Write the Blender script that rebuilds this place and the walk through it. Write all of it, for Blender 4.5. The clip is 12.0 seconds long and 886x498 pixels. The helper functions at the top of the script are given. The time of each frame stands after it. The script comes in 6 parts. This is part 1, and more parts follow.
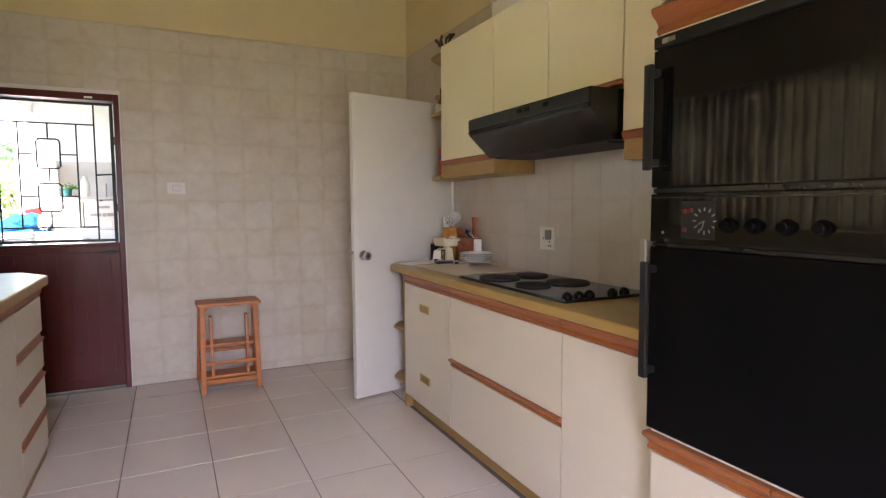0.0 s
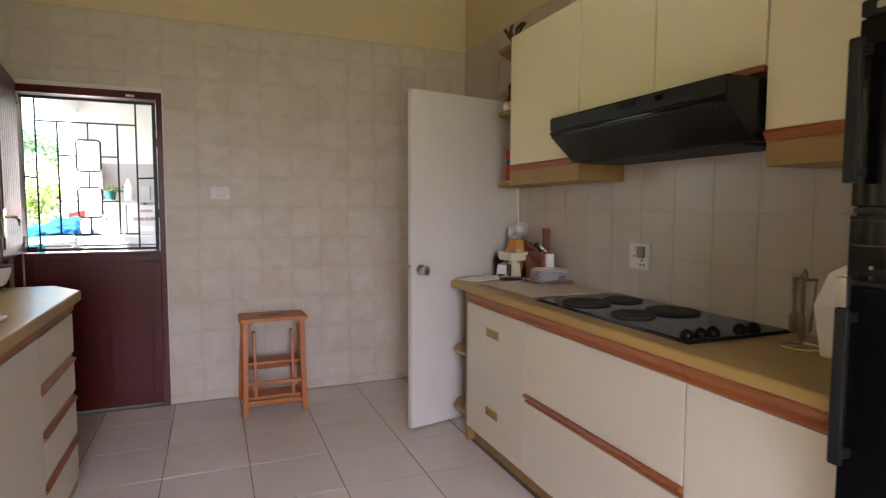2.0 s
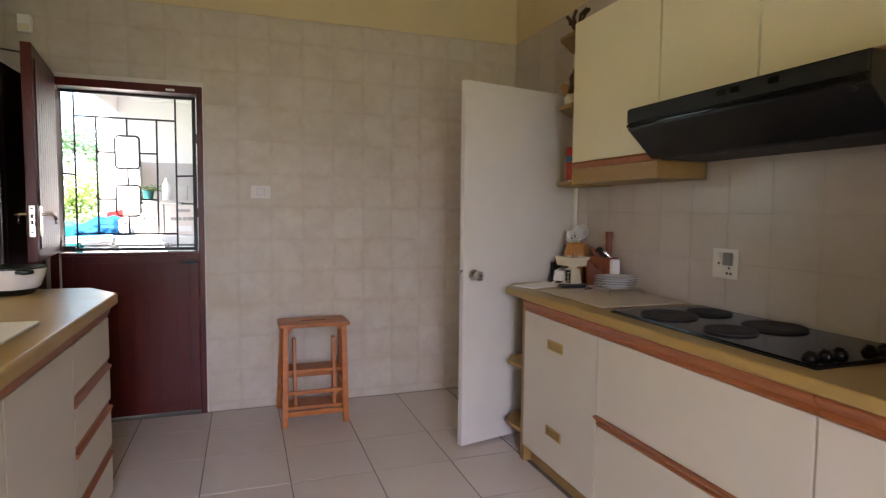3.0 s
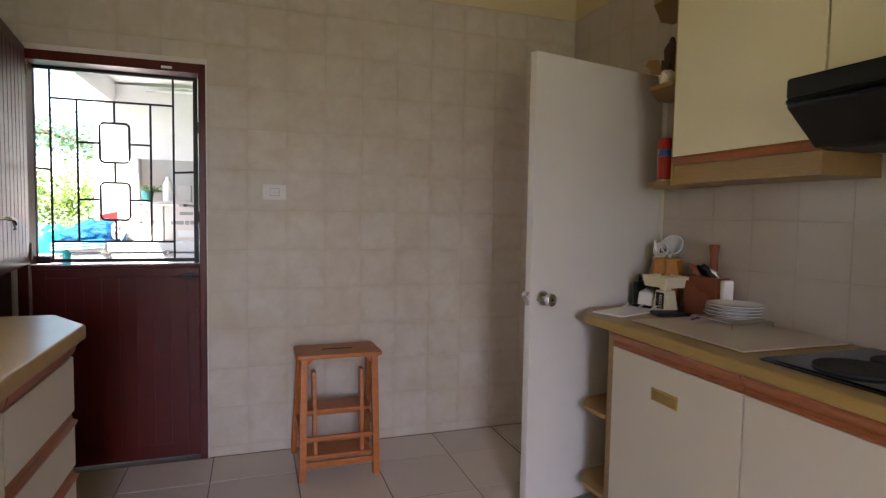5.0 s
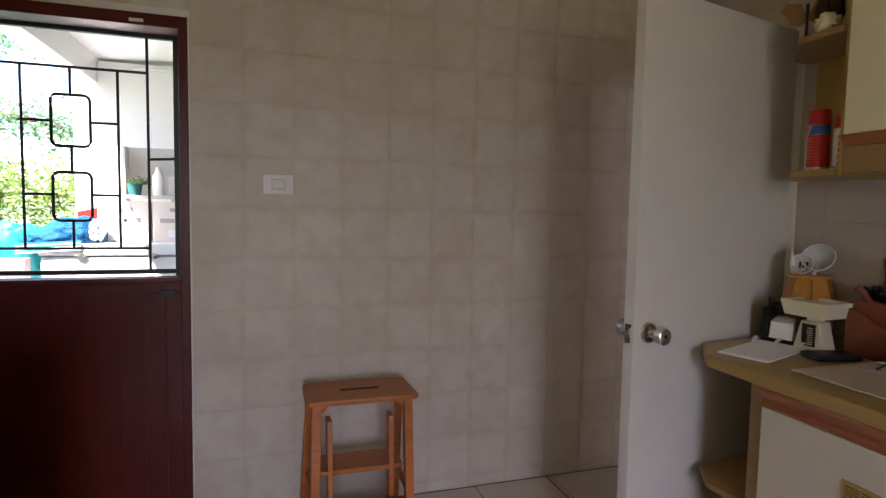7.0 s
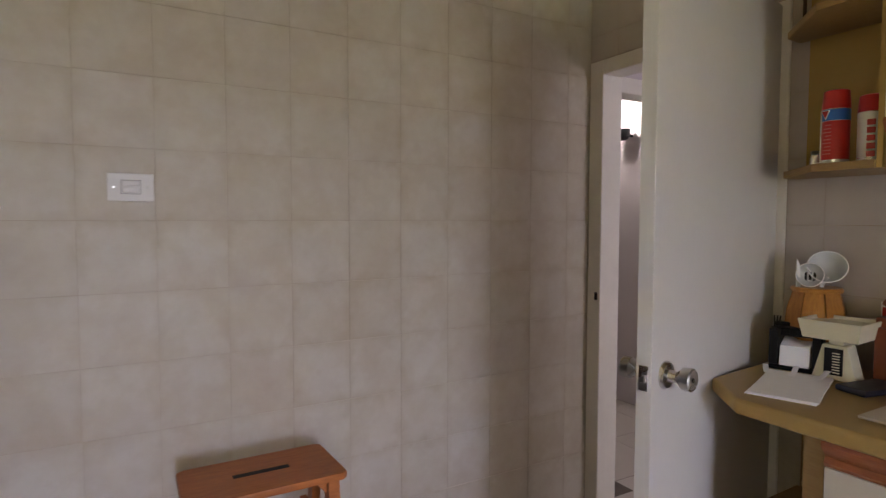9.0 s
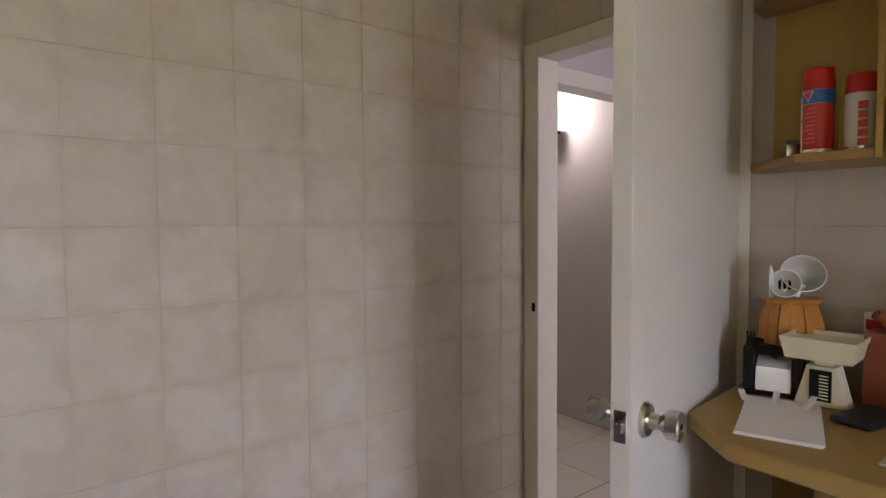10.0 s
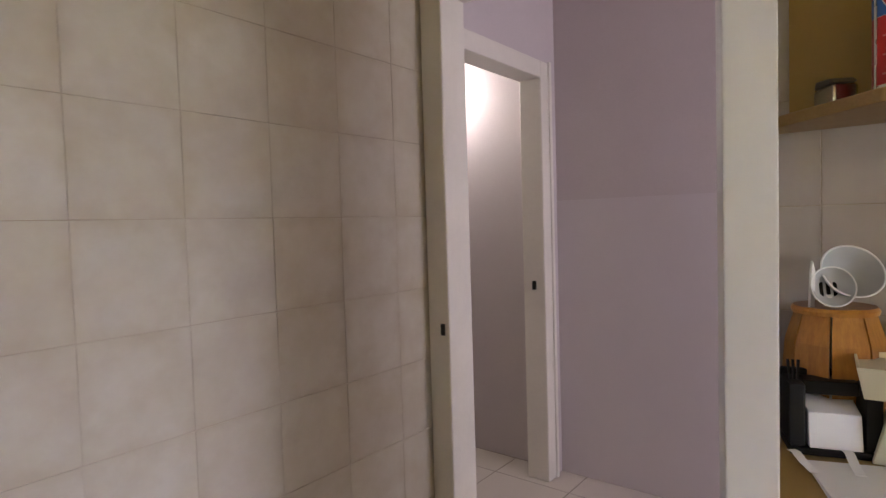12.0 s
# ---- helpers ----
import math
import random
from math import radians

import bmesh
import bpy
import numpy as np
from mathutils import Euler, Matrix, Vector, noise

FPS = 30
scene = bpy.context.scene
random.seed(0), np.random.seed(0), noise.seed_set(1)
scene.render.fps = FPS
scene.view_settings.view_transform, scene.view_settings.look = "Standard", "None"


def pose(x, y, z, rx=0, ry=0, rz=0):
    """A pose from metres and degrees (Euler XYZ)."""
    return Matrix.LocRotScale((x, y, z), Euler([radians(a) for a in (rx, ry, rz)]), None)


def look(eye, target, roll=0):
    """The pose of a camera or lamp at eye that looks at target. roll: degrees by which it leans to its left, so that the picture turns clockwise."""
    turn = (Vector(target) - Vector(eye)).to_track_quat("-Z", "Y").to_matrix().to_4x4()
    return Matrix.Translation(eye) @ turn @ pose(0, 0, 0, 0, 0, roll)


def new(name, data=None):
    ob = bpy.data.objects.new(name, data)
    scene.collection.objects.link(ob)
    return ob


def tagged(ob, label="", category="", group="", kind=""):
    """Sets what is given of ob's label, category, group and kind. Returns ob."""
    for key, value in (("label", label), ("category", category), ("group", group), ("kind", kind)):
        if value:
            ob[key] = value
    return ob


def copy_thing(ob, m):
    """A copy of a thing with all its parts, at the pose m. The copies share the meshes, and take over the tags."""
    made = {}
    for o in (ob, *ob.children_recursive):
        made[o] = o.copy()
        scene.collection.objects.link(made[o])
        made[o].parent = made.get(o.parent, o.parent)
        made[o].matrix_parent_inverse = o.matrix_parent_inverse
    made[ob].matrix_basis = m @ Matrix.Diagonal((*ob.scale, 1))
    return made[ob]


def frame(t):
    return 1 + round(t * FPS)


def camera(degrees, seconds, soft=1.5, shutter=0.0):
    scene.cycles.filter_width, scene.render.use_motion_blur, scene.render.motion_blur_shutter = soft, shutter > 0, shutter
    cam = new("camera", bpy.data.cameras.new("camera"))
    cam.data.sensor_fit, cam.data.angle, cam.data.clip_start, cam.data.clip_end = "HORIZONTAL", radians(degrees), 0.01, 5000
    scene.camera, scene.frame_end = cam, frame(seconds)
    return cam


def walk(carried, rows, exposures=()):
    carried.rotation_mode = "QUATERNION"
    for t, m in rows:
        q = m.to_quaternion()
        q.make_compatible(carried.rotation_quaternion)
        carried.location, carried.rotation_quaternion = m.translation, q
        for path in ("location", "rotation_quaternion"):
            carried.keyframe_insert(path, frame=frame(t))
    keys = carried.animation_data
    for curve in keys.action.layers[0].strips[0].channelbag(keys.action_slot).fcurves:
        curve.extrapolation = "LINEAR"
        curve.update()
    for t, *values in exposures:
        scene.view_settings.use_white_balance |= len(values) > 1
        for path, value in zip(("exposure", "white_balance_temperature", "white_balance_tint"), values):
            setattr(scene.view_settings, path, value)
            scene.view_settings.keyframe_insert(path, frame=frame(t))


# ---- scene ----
cam = camera(76.0, 12.0, soft=1.3, shutter=0.4)
PATH = [
    (0, (0.394, 0.364, 1.305), (1.262, 2.16, 1.151), -0.3),
    (0.5, (0.376, 0.436, 1.318), (1.239, 2.233, 1.162), -0.3),
    (1, (0.372, 0.529, 1.324), (1.211, 2.338, 1.171), -0.2),
    (1.5, (0.381, 0.659, 1.337), (1.178, 2.488, 1.19), 0.0),
    (2, (0.401, 0.797, 1.347), (1.152, 2.645, 1.201), 0.2),
    (2.5, (0.395, 0.909, 1.334), (1.097, 2.776, 1.194), 0.4),
    (3, (0.352, 1.07, 1.332), (1.012, 2.953, 1.196), 0.6),
    (3.2, (0.359, 1.132, 1.334), (0.994, 3.024, 1.198), 0.5),
    (5, (0.343, 1.761, 1.337), (0.978, 3.653, 1.214), 1.0),
    (5.5, (0.334, 1.902, 1.327), (0.961, 3.797, 1.207), 1.1),
    (6, (0.322, 2.109, 1.325), (0.945, 4.006, 1.208), 1.1),
    (6.5, (0.323, 2.302, 1.329), (0.943, 4.2, 1.208), 1.2),
    (7, (0.388, 2.485, 1.355), (0.997, 4.385, 1.211), 1.1),
    (8.8, (0.415, 3.02, 1.35), (1.35, 4.785, 1.25), 0.0),
    (9, (0.416, 3.071, 1.346), (1.412, 4.803, 1.243), 0.1),
    (9.5, (0.477, 3.212, 1.345), (1.62, 4.85, 1.242), -0.3),
    (10, (0.604, 3.375, 1.351), (1.835, 4.948, 1.252), -0.4),
    (10.5, (0.736, 3.513, 1.346), (2.041, 5.026, 1.246), -0.5),
    (11, (0.822, 3.660, 1.332), (2.214, 5.094, 1.238), -0.7),
    (11.5, (0.888, 3.8, 1.306), (2.37, 5.141, 1.246), -1.1),
    (12, (0.973, 3.887, 1.315), (2.539, 5.128, 1.23), -1.7),
]
EXPOSURES = [(0.0, 3.57, 6490, 16), (1.5, 3.42, 6490, 16), (3.0, 3.26, 6490, 16), (5.0, 3.04, 6400, 16), (6.5, 2.79, 6340, 16), (7.2, 2.79, 6340, 16),
             (9.0, 3.29, 6140, 15), (10.5, 3.59, 6160, 15), (12.0, 3.71, 6130, 16)]
walk(cam, [(t, look(eye, target, roll)) for t, eye, target, roll in PATH], EXPOSURES)

# ---- world, sun, large lights ----
world = bpy.data.worlds.new("sky")
scene.world = world
world.use_nodes = True
wn = world.node_tree
sky = wn.nodes.new("ShaderNodeTexSky")
sky.sky_type, sky.sun_disc = "NISHITA", False
sky.sun_elevation, sky.sun_rotation = radians(56), radians(-134.4)
wn.nodes["Background"].inputs["Strength"].default_value = 0.15
wn.links.new(sky.outputs["Color"], wn.nodes["Background"].inputs["Color"])

sun_lamp = bpy.data.lights.new("sun", "SUN")
sun_lamp.energy, sun_lamp.angle, sun_lamp.color = 5.0, radians(0.5), (1.0, 0.95, 0.87)
sun = new("sun", sun_lamp)
sun.matrix_world = look((-4.6, 2.5, 9.6), (0.0, 7.0, 0.0))


def area_light(name, at, target, width, height, watts, color):
    lamp = bpy.data.lights.new(name, "AREA")
    lamp.shape, lamp.size, lamp.size_y = "RECTANGLE", width, height
    lamp.energy, lamp.color = watts, color
    ob = new(name, lamp)
    ob.matrix_world = look(at, target)
    return ob


# sky light falls inwards and down, sunlit garden light comes in low and warm
area_light("rear_window_sky", (0.235, -1.26, 1.62), (0.235, -0.26, 0.72), 0.78, 1.3, 6.2, (0.72, 0.71, 1.0)).data.spread = radians(94)
area_light("rear_window_garden", (0.30, -1.27, 0.98), (0.30, 0.0, 1.85), 1.5, 0.8, 1.5, (0.96, 0.92, 0.56)).data.spread = radians(150)
area_light("side_window_garden", (-0.90, 2.64, 1.62), (0.0, 2.64, 1.62), 2.1, 0.98, 6.8, (0.98, 0.95, 0.70))


# ---- materials ----
def material(name, color, rough=0.5, metal=0.0, spec=0.5, vary=0.0, vscale=6.0, grain=0.0, gscale=60.0, bump=0.0, bscale=200.0,
             stretch=(1, 1, 1), tint=None, per_object=0.0, coat=0.0, rvary=0.0, edge=0.0):
    """Principled surface with large blotches, fine grain, relief and piece-to-piece change."""
    m = bpy.data.materials.new(name)
    m.use_nodes = True
    nt = m.node_tree
    b = nt.nodes["Principled BSDF"]
    b.inputs["Roughness"].default_value = rough
    b.inputs["Metallic"].default_value = metal
    b.inputs["Specular IOR Level"].default_value = spec
    b.inputs["Coat Weight"].default_value = coat
    b.inputs["Coat Roughness"].default_value = 0.08
    b.inputs["Base Color"].default_value = (*color, 1)
    co = nt.nodes.new("ShaderNodeTexCoord")
    mp = nt.nodes.new("ShaderNodeMapping")
    mp.inputs["Scale"].default_value = stretch
    nt.links.new(co.outputs["Object"], mp.inputs["Vector"])
    vec = mp.outputs["Vector"]
    if per_object:
        oi = nt.nodes.new("ShaderNodeObjectInfo")
        sc = nt.nodes.new("ShaderNodeVectorMath")
        sc.operation = "MULTIPLY_ADD"
        nt.links.new(oi.outputs["Random"], sc.inputs[0])
        sc.inputs[1].default_value = (37.0, 91.0, 53.0)
        nt.links.new(vec, sc.inputs[2])
        vec = sc.outputs["Vector"]
    col = None
    dark = tint or tuple(c * 0.6 for c in color)
    if vary or grain or per_object:
        fac = None
        for amount, scale in ((vary, vscale), (grain, gscale)):
            if not amount:
                continue
            n = nt.nodes.new("ShaderNodeTexNoise")
            n.inputs["Scale"].default_value, n.inputs["Detail"].default_value = scale, 5
            n.inputs["Roughness"].default_value = 0.62
            nt.links.new(vec, n.inputs["Vector"])
            r = nt.nodes.new("ShaderNodeMapRange")
            r.inputs["From Min"].default_value, r.inputs["From Max"].default_value = 0.2, 0.8
            r.inputs["To Max"].default_value = amount
            nt.links.new(n.outputs["Fac"], r.inputs["Value"])
            if fac is None:
                fac = r.outputs["Result"]
            else:
                a = nt.nodes.new("ShaderNodeMath")
                a.operation = "ADD"
                nt.links.new(fac, a.inputs[0])
                nt.links.new(r.outputs["Result"], a.inputs[1])
                fac = a.outputs["Value"]
        if per_object:
            r = nt.nodes.new("ShaderNodeMath")
            r.operation = "MULTIPLY_ADD"
            nt.links.new(oi.outputs["Random"], r.inputs[0])
            r.inputs[1].default_value = per_object
            if fac is None:
                r.inputs[2].default_value = 0.0
            else:
                nt.links.new(fac, r.inputs[2])
            fac = r.outputs["Value"]
        if edge:
            # glaze that grows darker in an uneven rim round each piece
            sep = nt.nodes.new("ShaderNodeSeparateXYZ")
            wob = nt.nodes.new("ShaderNodeTexNoise")
            wob.inputs["Scale"].default_value, wob.inputs["Detail"].default_value = 14, 3
            nt.links.new(vec, wob.inputs["Vector"])
            nt.links.new(co.outputs["Generated"], sep.inputs[0])
            axes = []
            for k in ("X", "Z"):
                a = nt.nodes.new("ShaderNodeMath")
                a.operation = "SUBTRACT"
                nt.links.new(sep.outputs[k], a.inputs[0])
                a.inputs[1].default_value = 0.5
                b2 = nt.nodes.new("ShaderNodeMath")
                b2.operation = "ABSOLUTE"
                nt.links.new(a.outputs[0], b2.inputs[0])
                axes.append(b2.outputs[0])
            mx = nt.nodes.new("ShaderNodeMath")
            mx.operation = "SMOOTH_MAX"
            mx.inputs[2].default_value = 0.1
            nt.links.new(axes[0], mx.inputs[0])
            nt.links.new(axes[1], mx.inputs[1])
            ad = nt.nodes.new("ShaderNodeMath")
            ad.operation = "MULTIPLY_ADD"
            nt.links.new(wob.outputs["Fac"], ad.inputs[0])
            ad.inputs[1].default_value = 0.34
            nt.links.new(mx.outputs[0], ad.inputs[2])
            er = nt.nodes.new("ShaderNodeMapRange")
            er.inputs["From Min"].default_value, er.inputs["From Max"].default_value, er.inputs["To Max"].default_value = 0.50, 0.74, edge
            er.interpolation_type = "SMOOTHSTEP"
            nt.links.new(ad.outputs[0], er.inputs["Value"])
            # the rim fades in and out along the wall
            geo = nt.nodes.new("ShaderNodeNewGeometry")
            far = nt.nodes.new("ShaderNodeTexNoise")
            far.inputs["Scale"].default_value, far.inputs["Detail"].default_value = 5.5, 2
            nt.links.new(geo.outputs["Position"], far.inputs["Vector"])
            fade = nt.nodes.new("ShaderNodeMapRange")
            fade.inputs["From Min"].default_value, fade.inputs["From Max"].default_value = 0.32, 0.62
            fade.inputs["To Min"].default_value = 0.25
            nt.links.new(far.outputs["Fac"], fade.inputs["Value"])
            weak = nt.nodes.new("ShaderNodeMath")
            weak.operation = "MULTIPLY"
            nt.links.new(er.outputs["Result"], weak.inputs[0])
            nt.links.new(fade.outputs["Result"], weak.inputs[1])
            ad2 = nt.nodes.new("ShaderNodeMath")
            ad2.operation = "ADD"
            nt.links.new(weak.outputs["Value"], ad2.inputs[0])
            nt.links.new(fac, ad2.inputs[1])
            fac = ad2.outputs[0]
        mix = nt.nodes.new("ShaderNodeMix")
        mix.data_type = "RGBA"
        mix.inputs["A"].default_value, mix.inputs["B"].default_value = (*color, 1), (*dark, 1)
        nt.links.new(fac, mix.inputs["Factor"])
        nt.links.new(mix.outputs["Result"], b.inputs["Base Color"])
    if rvary:
        n = nt.nodes.new("ShaderNodeTexNoise")
        n.inputs["Scale"].default_value = 9
        nt.links.new(vec, n.inputs["Vector"])
        r = nt.nodes.new("ShaderNodeMapRange")
        r.inputs["To Min"].default_value, r.inputs["To Max"].default_value = max(0.02, rough - rvary), rough + rvary
        nt.links.new(n.outputs["Fac"], r.inputs["Value"])
        nt.links.new(r.outputs["Result"], b.inputs["Roughness"])
    if bump:
        n = nt.nodes.new("ShaderNodeTexNoise")
        n.inputs["Scale"].default_value, n.inputs["Detail"].default_value = bscale, 4
        nt.links.new(vec, n.inputs["Vector"])
        bp = nt.nodes.new("ShaderNodeBump")
        bp.inputs["Strength"].default_value, bp.inputs["Distance"].default_value = bump, 0.004
        nt.links.new(n.outputs["Fac"], bp.inputs["Height"])
        nt.links.new(bp.outputs["Normal"], b.inputs["Normal"])
    return m


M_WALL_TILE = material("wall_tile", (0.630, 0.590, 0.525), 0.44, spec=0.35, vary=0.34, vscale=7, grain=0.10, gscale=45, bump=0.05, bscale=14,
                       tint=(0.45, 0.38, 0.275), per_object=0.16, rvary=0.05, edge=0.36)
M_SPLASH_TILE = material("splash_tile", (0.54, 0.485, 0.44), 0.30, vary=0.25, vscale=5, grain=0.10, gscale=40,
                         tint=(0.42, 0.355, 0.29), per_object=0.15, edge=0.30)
M_GROUT = material("grout", (0.60, 0.53, 0.43), 0.9, vary=1.0, vscale=5, tint=(0.30, 0.235, 0.17), bump=0.3, bscale=300)


def stained(m, amount, scale, color):
    """Old brownish clouds that run on from piece to piece."""
    nt = m.node_tree
    b = nt.nodes["Principled BSDF"]
    was = b.inputs["Base Color"].links[0].from_socket
    geo = nt.nodes.new("ShaderNodeNewGeometry")
    n = nt.nodes.new("ShaderNodeTexNoise")
    n.inputs["Scale"].default_value, n.inputs["Detail"].default_value, n.inputs["Roughness"].default_value = scale, 4, 0.6
    nt.links.new(geo.outputs["Position"], n.inputs["Vector"])
    r = nt.nodes.new("ShaderNodeMapRange")
    r.inputs["From Min"].default_value, r.inputs["From Max"].default_value, r.inputs["To Max"].default_value = 0.44, 0.70, amount
    nt.links.new(n.outputs["Fac"], r.inputs["Value"])
    mix = nt.nodes.new("ShaderNodeMix")
    mix.data_type = "RGBA"
    nt.links.new(r.outputs["Result"], mix.inputs["Factor"])
    nt.links.new(was, mix.inputs["A"])
    mix.inputs["B"].default_value = (*color, 1)
    nt.links.new(mix.outputs["Result"], b.inputs["Base Color"])


stained(M_WALL_TILE, 0.38, 4.6, (0.43, 0.35, 0.25))
stained(M_WALL_TILE, 0.30, 13.0, (0.46, 0.385, 0.285))
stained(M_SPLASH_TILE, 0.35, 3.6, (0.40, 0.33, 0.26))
M_FLOOR_TILE = material("floor_tile", (0.66, 0.605, 0.55), 0.24, vary=0.25, vscale=3, grain=0.14, gscale=120,
                        tint=(0.48, 0.43, 0.38), per_object=0.15)
M_FLOOR_GROUT = material("floor_grout", (0.10, 0.08, 0.065), 0.95, vary=0.6, vscale=8, tint=(0.2, 0.17, 0.14))
M_YELLOW = material("yellow_paint", (0.68, 0.57, 0.33), 0.7, vary=0.25, vscale=2.5, grain=0.12, gscale=80, bump=0.25, bscale=120)
M_CEIL = material("ceiling_paint", (0.68, 0.57, 0.35), 0.8, vary=0.15, vscale=2, bump=0.2, bscale=90)
M_LILAC = material("lilac_wall", (0.61, 0.545, 0.555), 0.6, vary=0.2, vscale=2.5, grain=0.1, gscale=70, bump=0.2, bscale=110)
M_DADO = material("pale_lilac_gloss", (0.63, 0.575, 0.59), 0.35, vary=0.15, vscale=2.5, bump=0.12, bscale=90)
M_WHITE_PAINT = material("white_gloss_paint", (0.70, 0.67, 0.62), 0.35, vary=0.18, vscale=4, grain=0.08, gscale=60, bump=0.12, bscale=60)
M_FRAME_PAINT = material("frame_paint", (0.80, 0.76, 0.69), 0.4, vary=0.3, vscale=5, grain=0.1, gscale=50, bump=0.2, bscale=50)
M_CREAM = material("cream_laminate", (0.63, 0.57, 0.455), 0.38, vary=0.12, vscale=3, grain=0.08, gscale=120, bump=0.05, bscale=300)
# same laminate; the warmer, stronger light on the wall units is put into its colour
M_CREAM_UP = material("upper_lit_cream_laminate", (0.86, 0.80, 0.57), 0.38, vary=0.12, vscale=3, grain=0.08, gscale=120, bump=0.05, bscale=300)
M_TRIM = material("red_brown_wood", (0.39, 0.135, 0.040), 0.38, vary=0.5, vscale=3, grain=0.6, gscale=30, stretch=(8, 1, 8), tint=(0.22, 0.06, 0.018), bump=0.15, bscale=60)
M_OAK = material("yellow_oak", (0.40, 0.25, 0.085), 0.42, vary=0.4, vscale=3, grain=0.5, gscale=25, stretch=(8, 1, 8), tint=(0.22, 0.12, 0.035), bump=0.15, bscale=60)
M_COUNTER = material("mustard_laminate", (0.40, 0.265, 0.085), 0.30, spec=0.22, vary=0.12, vscale=3, grain=0.18, gscale=260, tint=(0.28, 0.18, 0.055), rvary=0.04)
M_MAHOGANY = material("dark_mahogany", (0.110, 0.013, 0.009), 0.30, spec=0.22, vary=0.6, vscale=2.5, grain=0.5, gscale=20, stretch=(7, 7, 1), tint=(0.06, 0.009, 0.006), bump=0.15, bscale=40)
M_STOOL = material("orange_pine", (0.58, 0.195, 0.034), 0.40, vary=0.5, vscale=5, grain=0.6, gscale=22, stretch=(1, 6, 6), tint=(0.28, 0.08, 0.016), bump=0.15, bscale=50)
M_OVEN_FRONT = material("oven_front_glass", (0.004, 0.004, 0.004), 0.16, spec=0.05, rvary=0.04)
M_BLACK_GLASS = material("black_glass", (0.004, 0.004, 0.004), 0.04, spec=0.26, rvary=0.015)
M_HOB_GLASS = material("hob_enamel", (0.006, 0.005, 0.005), 0.12, spec=0.18, rvary=0.03)
M_BLACK = material("black_enamel", (0.009, 0.009, 0.009), 0.24, spec=0.35, vary=0.3, vscale=10, tint=(0.02, 0.02, 0.02), rvary=0.08)
M_BLACK_PLASTIC = material("black_plastic", (0.010, 0.010, 0.010), 0.42, spec=0.3, bump=0.1, bscale=400)
M_IRON = material("black_iron", (0.012, 0.012, 0.012), 0.5, bump=0.2, bscale=120)
M_CAST = material("cast_iron", (0.016, 0.015, 0.015), 0.65, grain=0.4, gscale=120, bump=0.25, bscale=250)
M_STEEL = material("brushed_steel", (0.62, 0.60, 0.56), 0.28, metal=1.0, grain=0.2, gscale=80, rvary=0.08)
M_CHROME = material("chrome", (0.75, 0.74, 0.72), 0.10, metal=1.0)
M_WHITE_PLASTIC = material("white_plastic", (0.85, 0.83, 0.79), 0.35, vary=0.1, vscale=20)
M_IVORY = material("ivory_plastic", (0.74, 0.69, 0.50), 0.35, vary=0.15, vscale=15)
M_WHITE_WALL = material("white_render", (0.85, 0.83, 0.80), 0.85, vary=0.15, vscale=2, bump=0.4, bscale=60)
M_CONCRETE = material("concrete", (0.60, 0.58, 0.55), 0.9, vary=0.4, vscale=2, grain=0.3, gscale=40, bump=0.3, bscale=50)
M_GREEN = material("leaves", (0.08, 0.16, 0.03), 0.5, vary=0.8, vscale=1.3, tint=(0.03, 0.07, 0.015))
M_BARK = material("bark", (0.12, 0.08, 0.05), 0.9, vary=0.5, vscale=8, bump=0.5, bscale=30)
M_GRASS = material("lawn", (0.10, 0.15, 0.045), 0.9, vary=0.6, vscale=0.8, grain=0.5, gscale=30, bump=0.5, bscale=40)


# ---- mesh helpers ----
def bm_box(x0, y0, z0, x1, y1, z1, bevel=0.0, seg=2, bm=None):
    """A box between two corners, its edges rounded; added to bm when one is given."""
    own = bmesh.new()
    bmesh.ops.create_cube(own, size=1.0)
    bmesh.ops.scale(own, vec=(x1 - x0, y1 - y0, z1 - z0), verts=own.verts)
    bmesh.ops.translate(own, vec=((x0 + x1) / 2, (y0 + y1) / 2, (z0 + z1) / 2), verts=own.verts)
    if bevel:
        bmesh.ops.bevel(own, geom=own.edges[:], offset=bevel, segments=seg, profile=0.5, affect="EDGES")
    return join(bm, own)


def join(bm, own):
    if bm is None:
        return own
    me = bpy.data.meshes.new("tmp")
    own.to_mesh(me)
    own.free()
    bm.from_mesh(me)
    bpy.data.meshes.remove(me)
    return bm


def bm_lathe(profile, seg=28, bm=None, at=(0, 0, 0)):
    """A turned body from (radius, height) pairs about the z axis."""
    own = bmesh.new()
    rings = []
    for r, z in profile:
        if r < 1e-6:
            rings.append([own.verts.new((at[0], at[1], at[2] + z))])
        else:
            rings.append([own.verts.new((at[0] + r * math.cos(2 * math.pi * k / seg), at[1] + r * math.sin(2 * math.pi * k / seg), at[2] + z)) for k in range(seg)])
    for a, b in zip(rings, rings[1:]):
        for k in range(seg):
            k2 = (k + 1) % seg
            if len(a) == 1 and len(b) == 1:
                continue
            if len(a) == 1:
                own.faces.new((a[0], b[k2], b[k]))
            elif len(b) == 1:
                own.faces.new((a[k], a[k2], b[0]))
            else:
                own.faces.new((a[k], a[k2], b[k2], b[k]))
    if len(rings[0]) > 1:
        own.faces.new(list(reversed(rings[0])))
    if len(rings[-1]) > 1:
        own.faces.new(rings[-1])
    bmesh.ops.recalc_face_normals(own, faces=own.faces)
    return join(bm, own)


